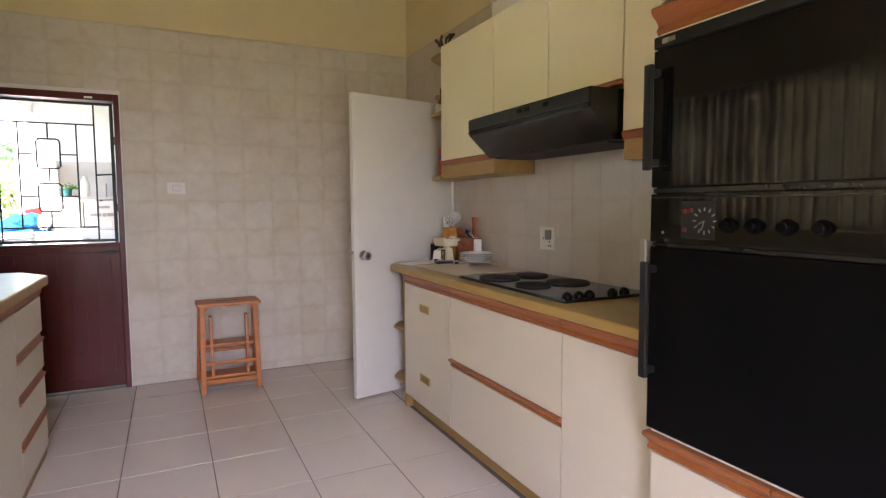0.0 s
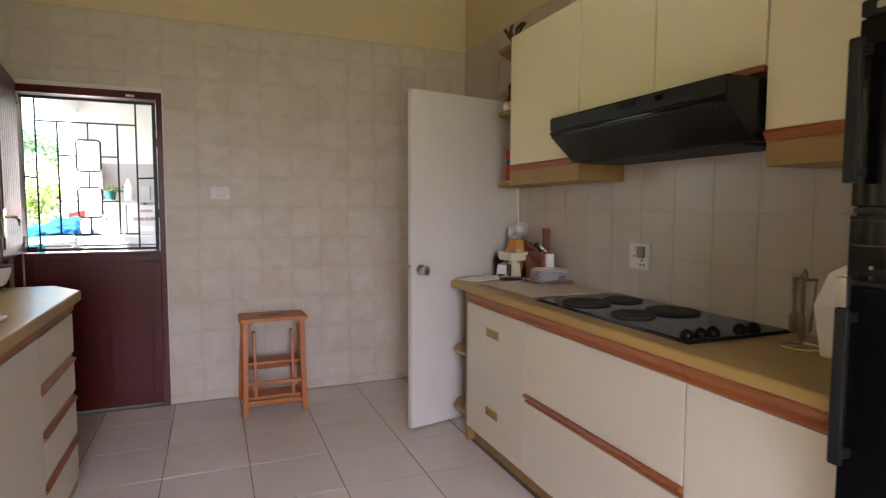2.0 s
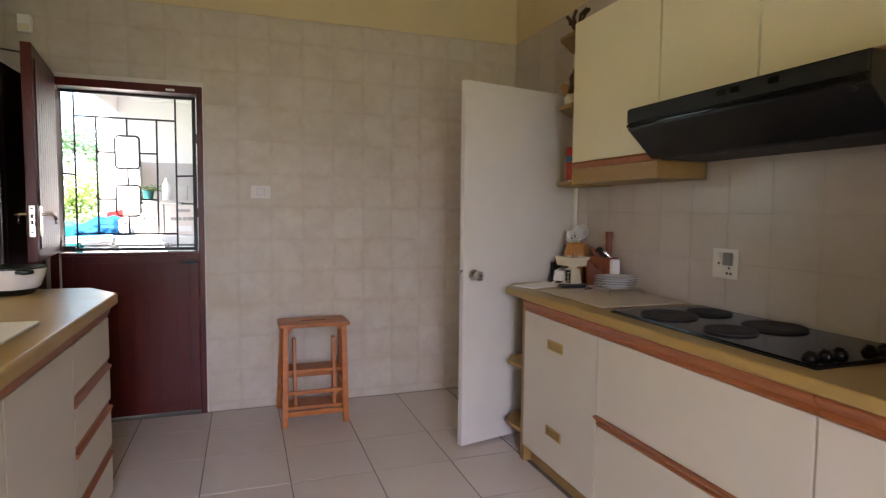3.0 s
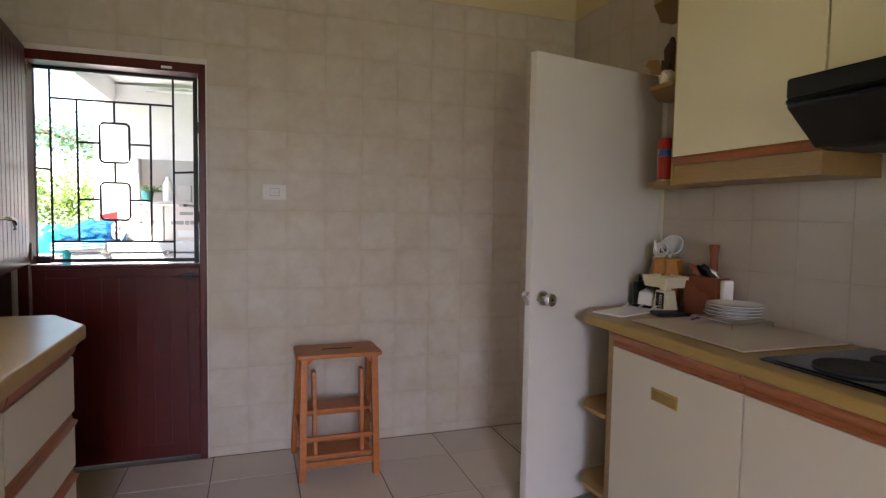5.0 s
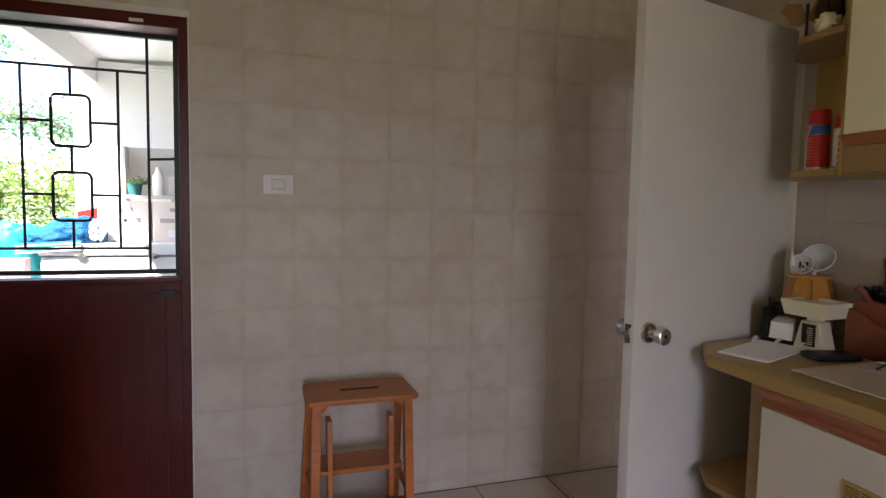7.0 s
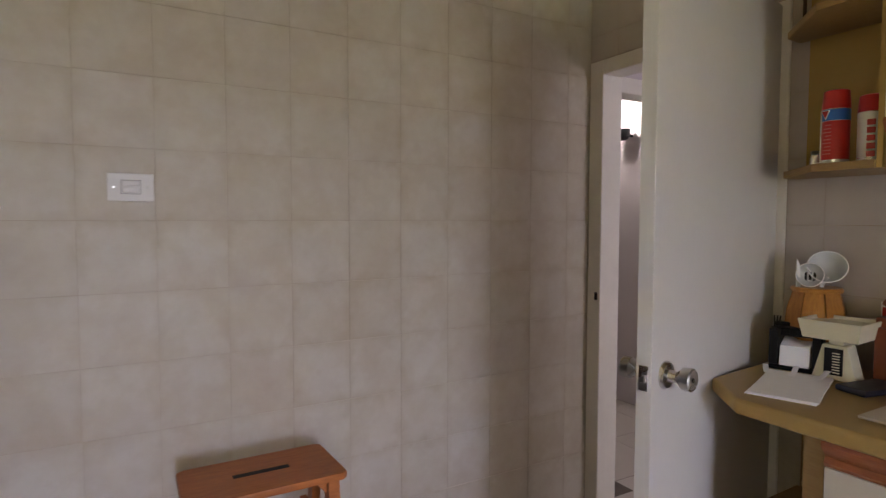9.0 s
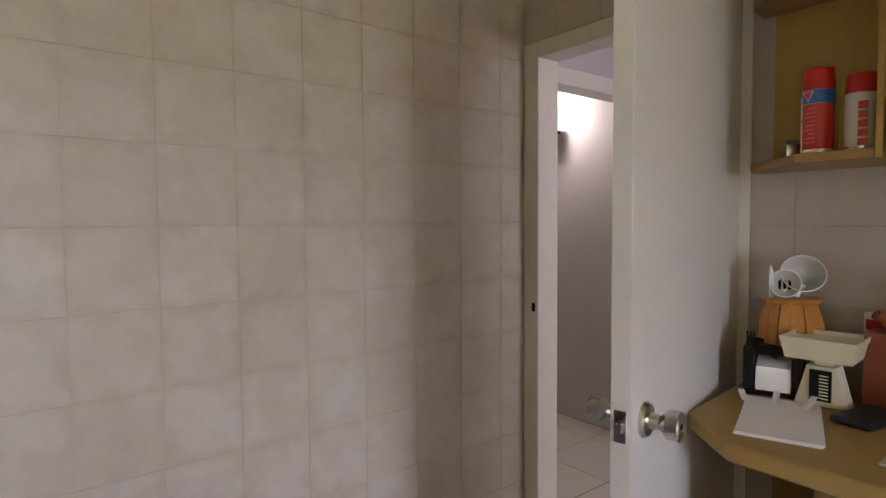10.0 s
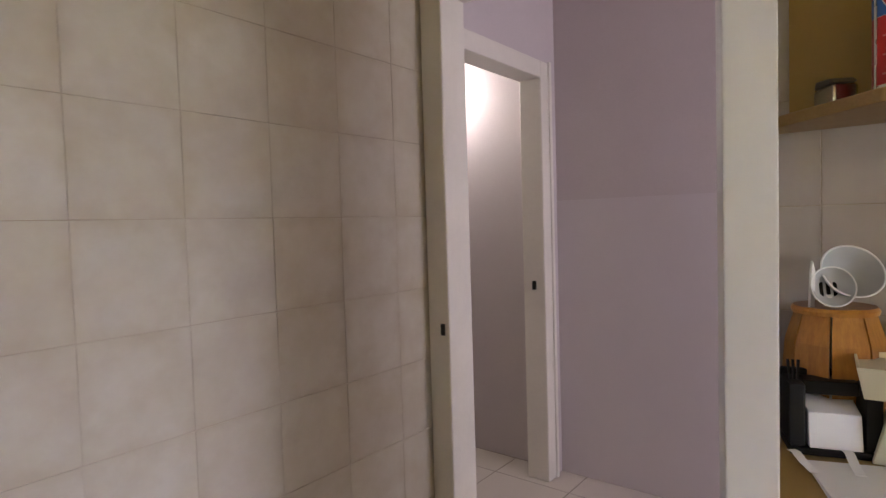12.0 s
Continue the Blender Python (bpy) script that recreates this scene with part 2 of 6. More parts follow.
def bm_tube(points, radius, seg=8, bm=None, closed=False):
    """A round bar along a run of points."""
    own = bmesh.new()
    pts = [Vector(p) for p in points]
    rings = []
    n = len(pts)
    for k, p in enumerate(pts):
        if closed:
            d = (pts[(k + 1) % n] - pts[k - 1]).normalized()
        else:
            d = (pts[min(k + 1, n - 1)] - pts[max(k - 1, 0)]).normalized()
        up = Vector((0, 0, 1)) if abs(d.z) < 0.9 else Vector((1, 0, 0))
        u = d.cross(up).normalized()
        v = d.cross(u).normalized()
        rings.append([own.verts.new(p + radius * (math.cos(2 * math.pi * j / seg) * u + math.sin(2 * math.pi * j / seg) * v)) for j in range(seg)])
    pairs = list(zip(rings, rings[1:])) + ([(rings[-1], rings[0])] if closed else [])
    for a, b in pairs:
        for j in range(seg):
            own.faces.new((a[j], a[(j + 1) % seg], b[(j + 1) % seg], b[j]))
    if not closed:
        own.faces.new(rings[0])
        own.faces.new(list(reversed(rings[-1])))
    bmesh.ops.recalc_face_normals(own, faces=own.faces)
    return join(bm, own)


def bm_prism(outline, axis, lo, hi, bevel=0.0, seg=2, bm=None):
    """An outline of 2D points drawn out along an axis: x takes (y, z), y takes (x, z), z takes (x, y)."""
    own = bmesh.new()

    def place(a, b, c):
        return {"x": (c, a, b), "y": (a, c, b), "z": (a, b, c)}[axis]
    low = [own.verts.new(place(a, b, lo)) for a, b in outline]
    high = [own.verts.new(place(a, b, hi)) for a, b in outline]
    own.faces.new(low)
    own.faces.new(list(reversed(high)))
    for k in range(len(outline)):
        k2 = (k + 1) % len(outline)
        own.faces.new((low[k], high[k], high[k2], low[k2]))
    bmesh.ops.recalc_face_normals(own, faces=own.faces)
    if bevel:
        bmesh.ops.bevel(own, geom=own.edges[:], offset=bevel, segments=seg, profile=0.5, affect="EDGES")
    return join(bm, own)


def flat_normals(me):
    """Large faces keep their own normal; only the rounded edges between them turn."""
    near = [[] for _ in me.vertices]
    for p in me.polygons:
        n = p.normal.copy()
        for v in p.vertices:
            near[v].append((n, p.area))
    out = []
    for p in me.polygons:
        own = p.normal
        for v in p.vertices:
            t = Vector((0.0, 0.0, 0.0))
            for n, area in near[v]:
                if n.dot(own) > 0.78:
                    t += n * area
            out.append(tuple(t.normalized()) if t.length > 1e-12 else tuple(own))
    me.normals_split_custom_set(out)


def mesh_of(name, bm, mat, smooth=False):
    me = bpy.data.meshes.new(name)
    bm.to_mesh(me)
    bm.free()
    for mt in (mat if isinstance(mat, (list, tuple)) else [mat]):
        me.materials.append(mt)
    if smooth:
        me.shade_smooth()
        me.set_sharp_from_angle(angle=radians(35))
        if len(me.polygons) < 4000:
            flat_normals(me)
    return me


def thing(name, label, category, at=(0, 0, 0), turn=0.0, group="", kind=""):
    ob = new(name)
    ob.empty_display_size = 0.1
    ob.matrix_basis = pose(*at, 0, 0, turn)
    return tagged(ob, label, category, group, kind)


def solid(name, bm, mat, label, category, at=(0, 0, 0), turn=0.0, group="", kind="", smooth=True):
    ob = new(name, mesh_of(name, bm, mat, smooth))
    ob.matrix_basis = pose(*at, 0, 0, turn)
    return tagged(ob, label, category, group, kind)


def part(name, bm, mat, parent, label="", at=(0, 0, 0), rot=(0, 0, 0), smooth=True):
    ob = new(name, mesh_of(name, bm, mat, smooth))
    ob.parent = parent
    ob.matrix_basis = pose(*at, *rot)
    if label:
        ob["label"] = label
    return ob


def structure(name, bm, mat, label, smooth=False):
    ob = new(name, mesh_of(name, bm, mat, smooth))
    return tagged(ob, label, "", "", "structure")


# ---- plan ----
BACK, RIGHT, LEFT, REAR, CEIL = 5.0, 2.30, -0.84, -1.20, 3.25
DOOR_X0, DOOR_X1, DOOR_Z = -0.735, 0.110, 2.10
HALL_Y0, HALL_Y1, HALL_Z = 4.155, 4.912, 1.985
TILE_TOP = 2.57

bm = bm_box(-3.2, -1.5, -0.15, 6.0, 5.235, -0.0022)
bm_box(2.42, 5.235, -0.15, 6.0, 8.0, -0.0022, bm=bm)
floor = structure("floor", bm, M_FLOOR_GROUT, "pale beige ceramic tiled kitchen floor with dark joints")

# north wall with the stable door's opening
bm = bm_box(-3.2, BACK - 0.0068, 0, DOOR_X0, BACK + 0.23, CEIL)
bm_box(DOOR_X1, BACK - 0.0068, 0, RIGHT + 0.12, BACK + 0.23, CEIL, bm=bm)
bm_box(DOOR_X0, BACK - 0.0068, DOOR_Z, DOOR_X1, BACK + 0.23, CEIL, bm=bm)
wall_north = structure("wall_north", bm, M_GROUT, "tiled kitchen wall with a plain painted band above")
bm = bm_box(-3.2, BACK - 0.0105, TILE_TOP + 0.003, RIGHT - 0.0106, BACK - 0.0065, CEIL)
structure("plaster_band_north", bm, M_YELLOW, "warm yellow painted plaster above the tiles")
# east wall with the passage opening
bm = bm_box(RIGHT - 0.0068, -1.5, 0, RIGHT + 0.09, HALL_Y0 - 0.006, CEIL)
bm_box(RIGHT - 0.0068, HALL_Y1 + 0.006, 0, RIGHT + 0.09, BACK - 0.0068, CEIL, bm=bm)
bm_box(RIGHT - 0.0068, HALL_Y0 - 0.006, HALL_Z + 0.006, RIGHT + 0.09, HALL_Y1 + 0.006, CEIL, bm=bm)
wall_east = structure("wall_east", bm, M_GROUT, "tiled kitchen wall behind the worktop")
bm = bm_box(RIGHT - 0.0105, -1.2, TILE_TOP + 0.003, RIGHT - 0.0065, BACK - 0.0067, CEIL)
structure("plaster_band_east", bm, M_YELLOW, "warm yellow painted plaster above the tiles")
# west wall with a window over the sink, and the open area by the door
WIN_Y0, WIN_Y1, WIN_Z0, WIN_Z1 = 1.55, 3.74, 1.12, 2.12
bm = bm_box(LEFT - 0.2, -1.5, 0, LEFT, WIN_Y0, CEIL)
bm_box(LEFT - 0.2, WIN_Y1, 0, LEFT, 4.15, CEIL, bm=bm)
bm_box(LEFT - 0.2, WIN_Y0, 0, LEFT, WIN_Y1, WIN_Z0, bm=bm)
bm_box(LEFT - 0.2, WIN_Y0, WIN_Z1, LEFT, WIN_Y1, CEIL, bm=bm)
bm_box(LEFT - 0.8, 4.15, 0, LEFT - 0.6, 5.0, CEIL, bm=bm)
bm_box(LEFT - 0.8, 3.95, 0, LEFT - 0.2, 4.15, CEIL, bm=bm)
structure("wall_west", bm, M_YELLOW, "painted kitchen wall with a window over the sink")
# rear wall behind the walk with a wide window
bm = bm_box(LEFT - 0.2, REAR - 0.2, 0, -0.5, REAR, CEIL)
bm_box(1.1, REAR - 0.2, 0, RIGHT + 0.12, REAR, CEIL, bm=bm)
bm_box(-0.5, REAR - 0.2, 0, 1.1, REAR, 0.55, bm=bm)
bm_box(-0.5, REAR - 0.2, 2.35, 1.1, REAR, CEIL, bm=bm)
structure("wall_south", bm, M_YELLOW, "painted kitchen wall with a wide window")
bm = bm_box(-3.2, -1.5, CEIL, 6.0, 5.235, CEIL + 0.12)
bm_box(2.42, 5.235, CEIL, 6.0, 8.0, CEIL + 0.12, bm=bm)
structure("ceiling", bm, M_CEIL, "plain off-white painted ceiling")

# passage and the small room beyond it
HX, HY = 3.655, 5.25
bm = bm_box(HX, 2.0, 0, HX + 0.15, 7.6, CEIL)
structure("wall_passage_east", bm, M_LILAC, "pale lilac-white passage wall")
bm = bm_box(RIGHT + 0.09, HY, 0, 2.73, HY + 0.10, CEIL)
bm_box(3.49, HY, 0, HX, HY + 0.10, CEIL, bm=bm)
bm_box(2.73, HY, 2.04, 3.49, HY + 0.10, CEIL, bm=bm)
structure("wall_passage_north", bm, M_LILAC, "pale lilac-white passage wall with a doorway")
bm = bm_box(RIGHT + 0.09, 1.85, 0, HX + 0.15, 2.0, CEIL)
structure("wall_passage_south", bm, M_LILAC, "plain passage end wall")
bm = bm_box(RIGHT + 0.091, 2.0, 0, RIGHT + 0.098, HALL_Y0 - 0.07, CEIL)
bm_box(RIGHT + 0.091, HALL_Y1 + 0.09, 0, RIGHT + 0.098, HY, CEIL, bm=bm)
structure("wall_passage_west", bm, M_LILAC, "plain passage wall plaster")
bm = bm_box(2.1, BACK + 0.236, 0, 2.25, 7.6, CEIL)
bm_box(2.1, 7.6, 0, HX + 0.15, 7.75, CEIL, bm=bm)
structure("wall_washroom", bm, M_WHITE_PAINT, "plain white washroom walls")

# ---- outer stable door ----
bm = bm_box(DOOR_X0, BACK - 0.012, 0, DOOR_X0 + 0.045, BACK + 0.11, DOOR_Z, 0.003)
bm_box(DOOR_X1 - 0.035, BACK - 0.012, 0, DOOR_X1, BACK + 0.11, DOOR_Z, 0.003, bm=bm)
bm_box(DOOR_X0 + 0.045, BACK - 0.012, DOOR_Z - 0.06, DOOR_X1 - 0.035, BACK + 0.11, DOOR_Z, 0.003, bm=bm)
structure("door_frame_outer", bm, M_MAHOGANY, "dark mahogany outer door frame")
bm = bm_box(-0.096, BACK - 0.0135, 2.050, -0.046, BACK - 0.0121, 2.063, 0.0005, 1)
solid("frame_sticker", bm, M_WHITE_PLASTIC, "small pale sticker on the dark door frame", "sticker")
bm = bm_box(DOOR_X0 - 0.008, BACK - 0.015, DOOR_Z - 0.014, DOOR_X1 + 0.008, BACK - 0.0125, DOOR_Z + 0.013, 0.001)
bm_box(DOOR_X0 - 0.008, BACK - 0.0125, DOOR_Z + 0.001, DOOR_X1 + 0.008, BACK - 0.001, DOOR_Z + 0.013, 0.001, bm=bm)
bm_box(DOOR_X1 + 0.0005, BACK - 0.0145, 0.0, DOOR_X1 + 0.007, BACK - 0.0075, DOOR_Z - 0.0145, 0.001, bm=bm)
structure("door_head_trim", bm, M_WHITE_PAINT, "thin pale edge strip over the outer door")

door_low = thing("door_1", "closed lower half of a dark mahogany stable door", "door", (0, 0, 0))
lx0, lx1 = DOOR_X0 + 0.048, DOOR_X1 - 0.038
part("leaf", bm_box(lx0, BACK + 0.03, 0.014, lx1, BACK + 0.072, 1.04, 0.003), M_MAHOGANY, door_low)
for k in range(8):
    w = (lx1 - lx0 - 0.12) / 8
    x = lx0 + 0.06 + k * w
    part("board", bm_box(x + 0.0002, BACK + 0.0222, 0.09, x + w - 0.0001, BACK + 0.031, 0.985), M_MAHOGANY, door_low)
for a, b, c, d in ((lx0, 0.014, lx0 + 0.06, 1.04), (lx1 - 0.06, 0.014, lx1, 1.04), (lx0 + 0.06, 0.014, lx1 - 0.06, 0.09), (lx0 + 0.06, 0.985, lx1 - 0.06, 1.04)):
    part("rail", bm_box(a, BACK + 0.0215, b, c, BACK + 0.0305, d, 0.002), M_MAHOGANY, door_low)
part("ledge", bm_box(lx0, BACK + 0.012, 1.03, lx1, BACK + 0.085, 1.05, 0.004), M_MAHOGANY, door_low)
bolt = part("bolt", bm_box(lx1 - 0.085, BACK + 0.004, 0.972, lx1 - 0.02, BACK + 0.021, 1.0, 0.003), M_IRON, door_low, "black iron slide bolt")
part("bolt_rod", bm_tube([(lx1 - 0.11, BACK + 0.008, 0.986), (lx1 + 0.01, BACK + 0.008, 0.986)], 0.005), M_IRON, bolt)

door_up = thing("door_2", "open upper half of a dark mahogany stable door with boarded face", "door")
# local x runs from the hinge to the free edge, local y out of the boarded face
UW, U0, U1 = 0.735, 1.062, 2.095
ud = door_up
ud.matrix_basis = pose(-0.700, 4.985, 0, 0, 0, -82.0)
part("leaf", bm_box(0, -0.024, U0, UW, 0.020, U1, 0.003), M_MAHOGANY, ud)
for k in range(9):
    w = (UW - 0.10) / 9
    part("board", bm_box(0.05 + k * w + 0.0015, 0.019, U0 + 0.06, 0.05 + (k + 1) * w - 0.0015, 0.026, U1 - 0.06, 0.0025, 1), M_MAHOGANY, ud)
part("lock_plate", bm_box(UW - 0.001, -0.013, 1.185, UW + 0.004, 0.011, 1.335, 0.0015), M_STEEL, ud, "worn steel lock edge plate")
for zz in (1.205, 1.245, 1.275, 1.318):
    part("lock_slot", bm_box(UW + 0.002, -0.005, zz, UW + 0.0055, 0.005, zz + (0.018 if 1.22 < zz < 1.3 else 0.006), 0.001, 1), M_BLACK, ud)
for side, y in ((1, 0.020), (-1, -0.024)):
    h = part("handle_plate", bm_box(UW - 0.085, min(y, y + side * 0.009), 1.185, UW - 0.045, max(y, y + side * 0.009), 1.335, 0.003), M_CHROME, ud, "chrome handle back plate")
    part("lever", bm_tube([(UW - 0.065, y, 1.292), (UW - 0.065, y + side * 0.04, 1.292), (UW - 0.075, y + side * 0.052, 1.290), (UW - 0.12, y + side * 0.055, 1.285),
                           (UW - 0.145, y + side * 0.055, 1.268), (UW - 0.14, y + side * 0.055, 1.245)], 0.008, 10), M_CHROME, h)
part("hook_chain", bm_tube([(UW - 0.004, -0.024, 2.045), (UW - 0.004, -0.06, 2.048), (UW - 0.004, -0.12, 2.054)], 0.004), M_IRON, ud, "black iron cabin hook")
for zz in (1.12, 2.0):
    part("hinge", bm_tube([(0.0, 0.024, zz - 0.04), (0.0, 0.024, zz + 0.04)], 0.007), M_STEEL, ud)

# barred security gate outside the leaf
gate = thing("security_gate", "black wrought iron security gate with rounded panels", "gate")
GY = BACK + 0.135


def bar(name, pts, r=0.0055):
    part(name, bm_tube(pts, r, 8), M_IRON, gate)


gx0, gx1, gz0, gz1 = DOOR_X0 + 0.027, DOOR_X1 - 0.050, 1.055, 2.047
for a, b, c, d in ((gx0, gz0, gx0 + 0.016, gz1), (gx1 - 0.022, 0.02, gx1, gz1), (gx0 + 0.016, gz1 - 0.02, gx1 - 0.022, gz1), (gx0 + 0.016, gz0, gx1 - 0.022, gz0 + 0.018)):
    part("frame_bar", bm_box(a, GY - 0.012, b, c, GY + 0.012, d, 0.002, 1), M_IRON, gate)
SC = (GY - BACK - 0.05) / 3.1   # the gate hangs a little deeper than the door leaf


def gxz(x, z):
    return (x + (x - 0.33) * SC, GY, z + (z - 1.33) * SC)


for x in (-0.600, -0.050):
    bar("upright", [(gxz(x, 1)[0], GY, gz0 + 0.018), (gxz(x, 1)[0], GY, gz1 - 0.02)])
for z in (1.872, 1.167):
    bar("crossbar", [gxz(-0.600, z), gxz(-0.050, z)])
for x in (-0.486, -0.157):
    bar("upright", [gxz(x, 1.167), gxz(x, 1.872)])
for z0, z1 in ((1.767, 1.872), (1.465, 1.568), (1.167, 1.278)):
    bar("upright", [gxz(-0.3215, z0), gxz(-0.3215, z1)])
for z in (1.663, 1.379):
    bar("crossbar", [gxz(-0.486, z), gxz(-0.388, z)])
    bar("crossbar", [gxz(-0.255, z), gxz(-0.157, z)])
bar("crossbar", [(gx0 + 0.01, GY, 1.535), gxz(-0.600, 1.522)])
bar("crossbar", [gxz(-0.050, 1.528), (gx1 - 0.015, GY, 1.54)])
for z0, z1 in ((1.568, 1.766), (1.277, 1.466)):
    pts = []
    r = 0.022
    for cx, cz, a0 in ((-0.255 - r, z1 - r, 0), (-0.388 + r, z1 - r, 90), (-0.388 + r, z0 + r, 180), (-0.255 - r, z0 + r, 270)):
        for k in range(5):
            a = radians(a0 + 22.5 * k)
            pts.append(gxz(cx + r * math.cos(a), cz + r * math.sin(a)))
    part("rounded_panel", bm_tube(pts, 0.006, 8, closed=True), M_IRON, gate)
for zz in (1.30, 1.78):
    part("gate_hinge", bm_box(gx1 - 0.002, GY - 0.014, zz - 0.03, gx1 + 0.016, GY + 0.014, zz + 0.03, 0.003), M_IRON, gate)
part("gate_lock", bm_box(gx0 - 0.002, GY - 0.03, 1.052, gx0 + 0.075, GY + 0.012, 1.088, 0.004), M_IRON, gate, "black gate lock case")

# ---- passage door ----
bm = bm_box(RIGHT - 0.014, HALL_Y0 - 0.045, 0, RIGHT + 0.104, HALL_Y0, HALL_Z + 0.065, 0.005)
bm_box(RIGHT - 0.014, HALL_Y1, 0, RIGHT + 0.104, BACK - 0.009, HALL_Z + 0.065, 0.005, bm=bm)
bm_box(RIGHT - 0.014, HALL_Y0, HALL_Z, RIGHT + 0.104, HALL_Y1, HALL_Z + 0.065, 0.005, bm=bm)
structure("door_frame_passage", bm, M_FRAME_PAINT, "cream painted wooden door frame")
bm = bm_box(RIGHT - 0.0165, HALL_Y1 + 0.016, 0.985, RIGHT - 0.0135, HALL_Y1 + 0.032, 1.02, 0.001)
solid("strike_plate", bm, M_BLACK, "small dark strike hole in the door frame", "strike plate")

pd = thing("door_3", "white painted flush door standing open with steel knob", "door", (2.294, 4.140, 0), 12.8)
PW = 0.83
part("leaf", bm_box(-PW, 0, 0.012, -0.003, 0.040, 2.035, 0.003), M_WHITE_PAINT, pd)
for side, y in ((-1, 0.0), (1, 0.040)):
    rose = bm_lathe([(0.034, 0.0), (0.034, 0.003), (0.030, 0.010), (0.016, 0.013), (0.013, 0.030), (0.016, 0.034), (0.027, 0.045), (0.0275, 0.066), (0.024, 0.069), (0.020, 0.067), (0.0, 0.067)], 32)
    k = part("door_knob", rose, M_STEEL, pd, "brushed steel door knob", (-PW + 0.066, y, 0.975), (90 if side < 0 else -90, 0, 0))
    part("keyhole", bm_lathe([(0.006, 0.066), (0.006, 0.0685), (0, 0.0685)], 12), M_BLACK, k)
part("latch_plate", bm_box(-PW - 0.002, 0.008, 0.945, -PW + 0.001, 0.032, 1.005, 0.0008, 1), M_STEEL, pd, "steel latch plate")
part("latch_bolt", bm_box(-PW - 0.012, 0.013, 0.966, -PW - 0.001, 0.027, 0.984, 0.003), M_STEEL, pd)
for zz in (0.25, 1.80):
    part("hinge", bm_tube([(0.003, -0.004, zz - 0.045), (0.003, -0.004, zz + 0.045)], 0.006), M_FRAME_PAINT, pd)

bm = bm_box(HX - 0.006, 2.0, 0.0, HX - 0.001, HY - 0.001, 1.42, 0.001)
structure("dado_passage", bm, M_DADO, "slightly lighter lower band of passage paint")
# second doorway in the passage
bm = bm_box(3.485, HY - 0.014, 0, 3.575, HY + 0.11, 2.105, 0.006)
bm_box(2.645, HY - 0.014, 0, 2.735, HY + 0.11, 2.105, 0.006, bm=bm)
bm_box(2.735, HY - 0.014, 2.02, 3.485, HY + 0.11, 2.105, 0.006, bm=bm)
bm_box(3.555, HY - 0.024, 0, 3.580, HY - 0.0135, 2.11, 0.004, bm=bm)
structure("door_frame_washroom", bm, M_FRAME_PAINT, "cream painted door frame in the passage")
bm = bm_box(3.4805, HY + 0.036, 0.975, 3.4865, HY + 0.058, 1.020, 0.001)
solid("strike_plate", bm, M_BLACK, "small dark strike plate on the passage door frame", "strike plate")

# ---- worktop side: base units ----
FX = 1.735   # front of the base units


def cove(x, z0, z1, depth=0.022):
    """Section of a finger-grip wood trim: rounded nose, hollow beneath."""
    h = z1 - z0
    return [(x + 0.02, z0), (x + 0.004, z0), (x - 0.002, z0 + 0.15 * h), (x + 0.006, z0 + 0.35 * h), (x - 0.004, z0 + 0.55 * h), (x - depth * 0.6, z0 + 0.72 * h),
            (x - depth * 0.75, z0 + 0.88 * h), (x - depth * 0.6, z1), (x + 0.02, z1)]


def base_unit(y0, y1, label, split=None):
    u = thing("base_cabinet", label, "cabinet", group="base cabinets under the hob")
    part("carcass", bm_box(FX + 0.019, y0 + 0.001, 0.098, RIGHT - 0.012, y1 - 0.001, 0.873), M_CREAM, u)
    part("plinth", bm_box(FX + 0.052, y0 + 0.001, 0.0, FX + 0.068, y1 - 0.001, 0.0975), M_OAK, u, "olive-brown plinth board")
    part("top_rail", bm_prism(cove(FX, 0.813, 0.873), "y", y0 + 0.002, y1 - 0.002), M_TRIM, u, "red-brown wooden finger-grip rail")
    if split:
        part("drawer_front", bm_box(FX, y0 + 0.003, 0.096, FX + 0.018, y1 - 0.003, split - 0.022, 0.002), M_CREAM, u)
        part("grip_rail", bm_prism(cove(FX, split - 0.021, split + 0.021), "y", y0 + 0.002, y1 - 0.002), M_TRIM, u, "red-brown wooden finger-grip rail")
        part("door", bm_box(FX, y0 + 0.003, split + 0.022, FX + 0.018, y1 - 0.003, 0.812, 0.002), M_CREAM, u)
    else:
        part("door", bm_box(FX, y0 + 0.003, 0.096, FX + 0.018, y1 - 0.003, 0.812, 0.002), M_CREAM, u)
    return u


M_BRASS = material("brass_plastic", (0.46, 0.30, 0.09), 0.4, vary=0.2, vscale=30)
M_DARK_BRASS = material("dark_brass", (0.15, 0.09, 0.025), 0.5)
u1 = base_unit(3.055, 3.706, "cream laminate base cabinet with two brass vents")
base_unit(2.095, 3.055, "cream laminate base cabinet with a deep pan drawer", 0.460)
base_unit(1.605, 2.095, "cream laminate base cabinet with a plain door")
for zc in (0.692, 0.268):
    v = part("vent", bm_box(FX - 0.004, 3.325, zc - 0.024, FX + 0.001, 3.462, zc + 0.024, 0.0015), M_BRASS, u1, "small brass-coloured vent grille")
    for j in range(3):
        for q in range(5):
            part("slat", bm_box(FX - 0.0055, 3.334 + j * 0.041, zc - 0.017 + q * 0.007, FX - 0.0035, 3.370 + j * 0.041, zc - 0.0145 + q * 0.007), M_DARK_BRASS, v)

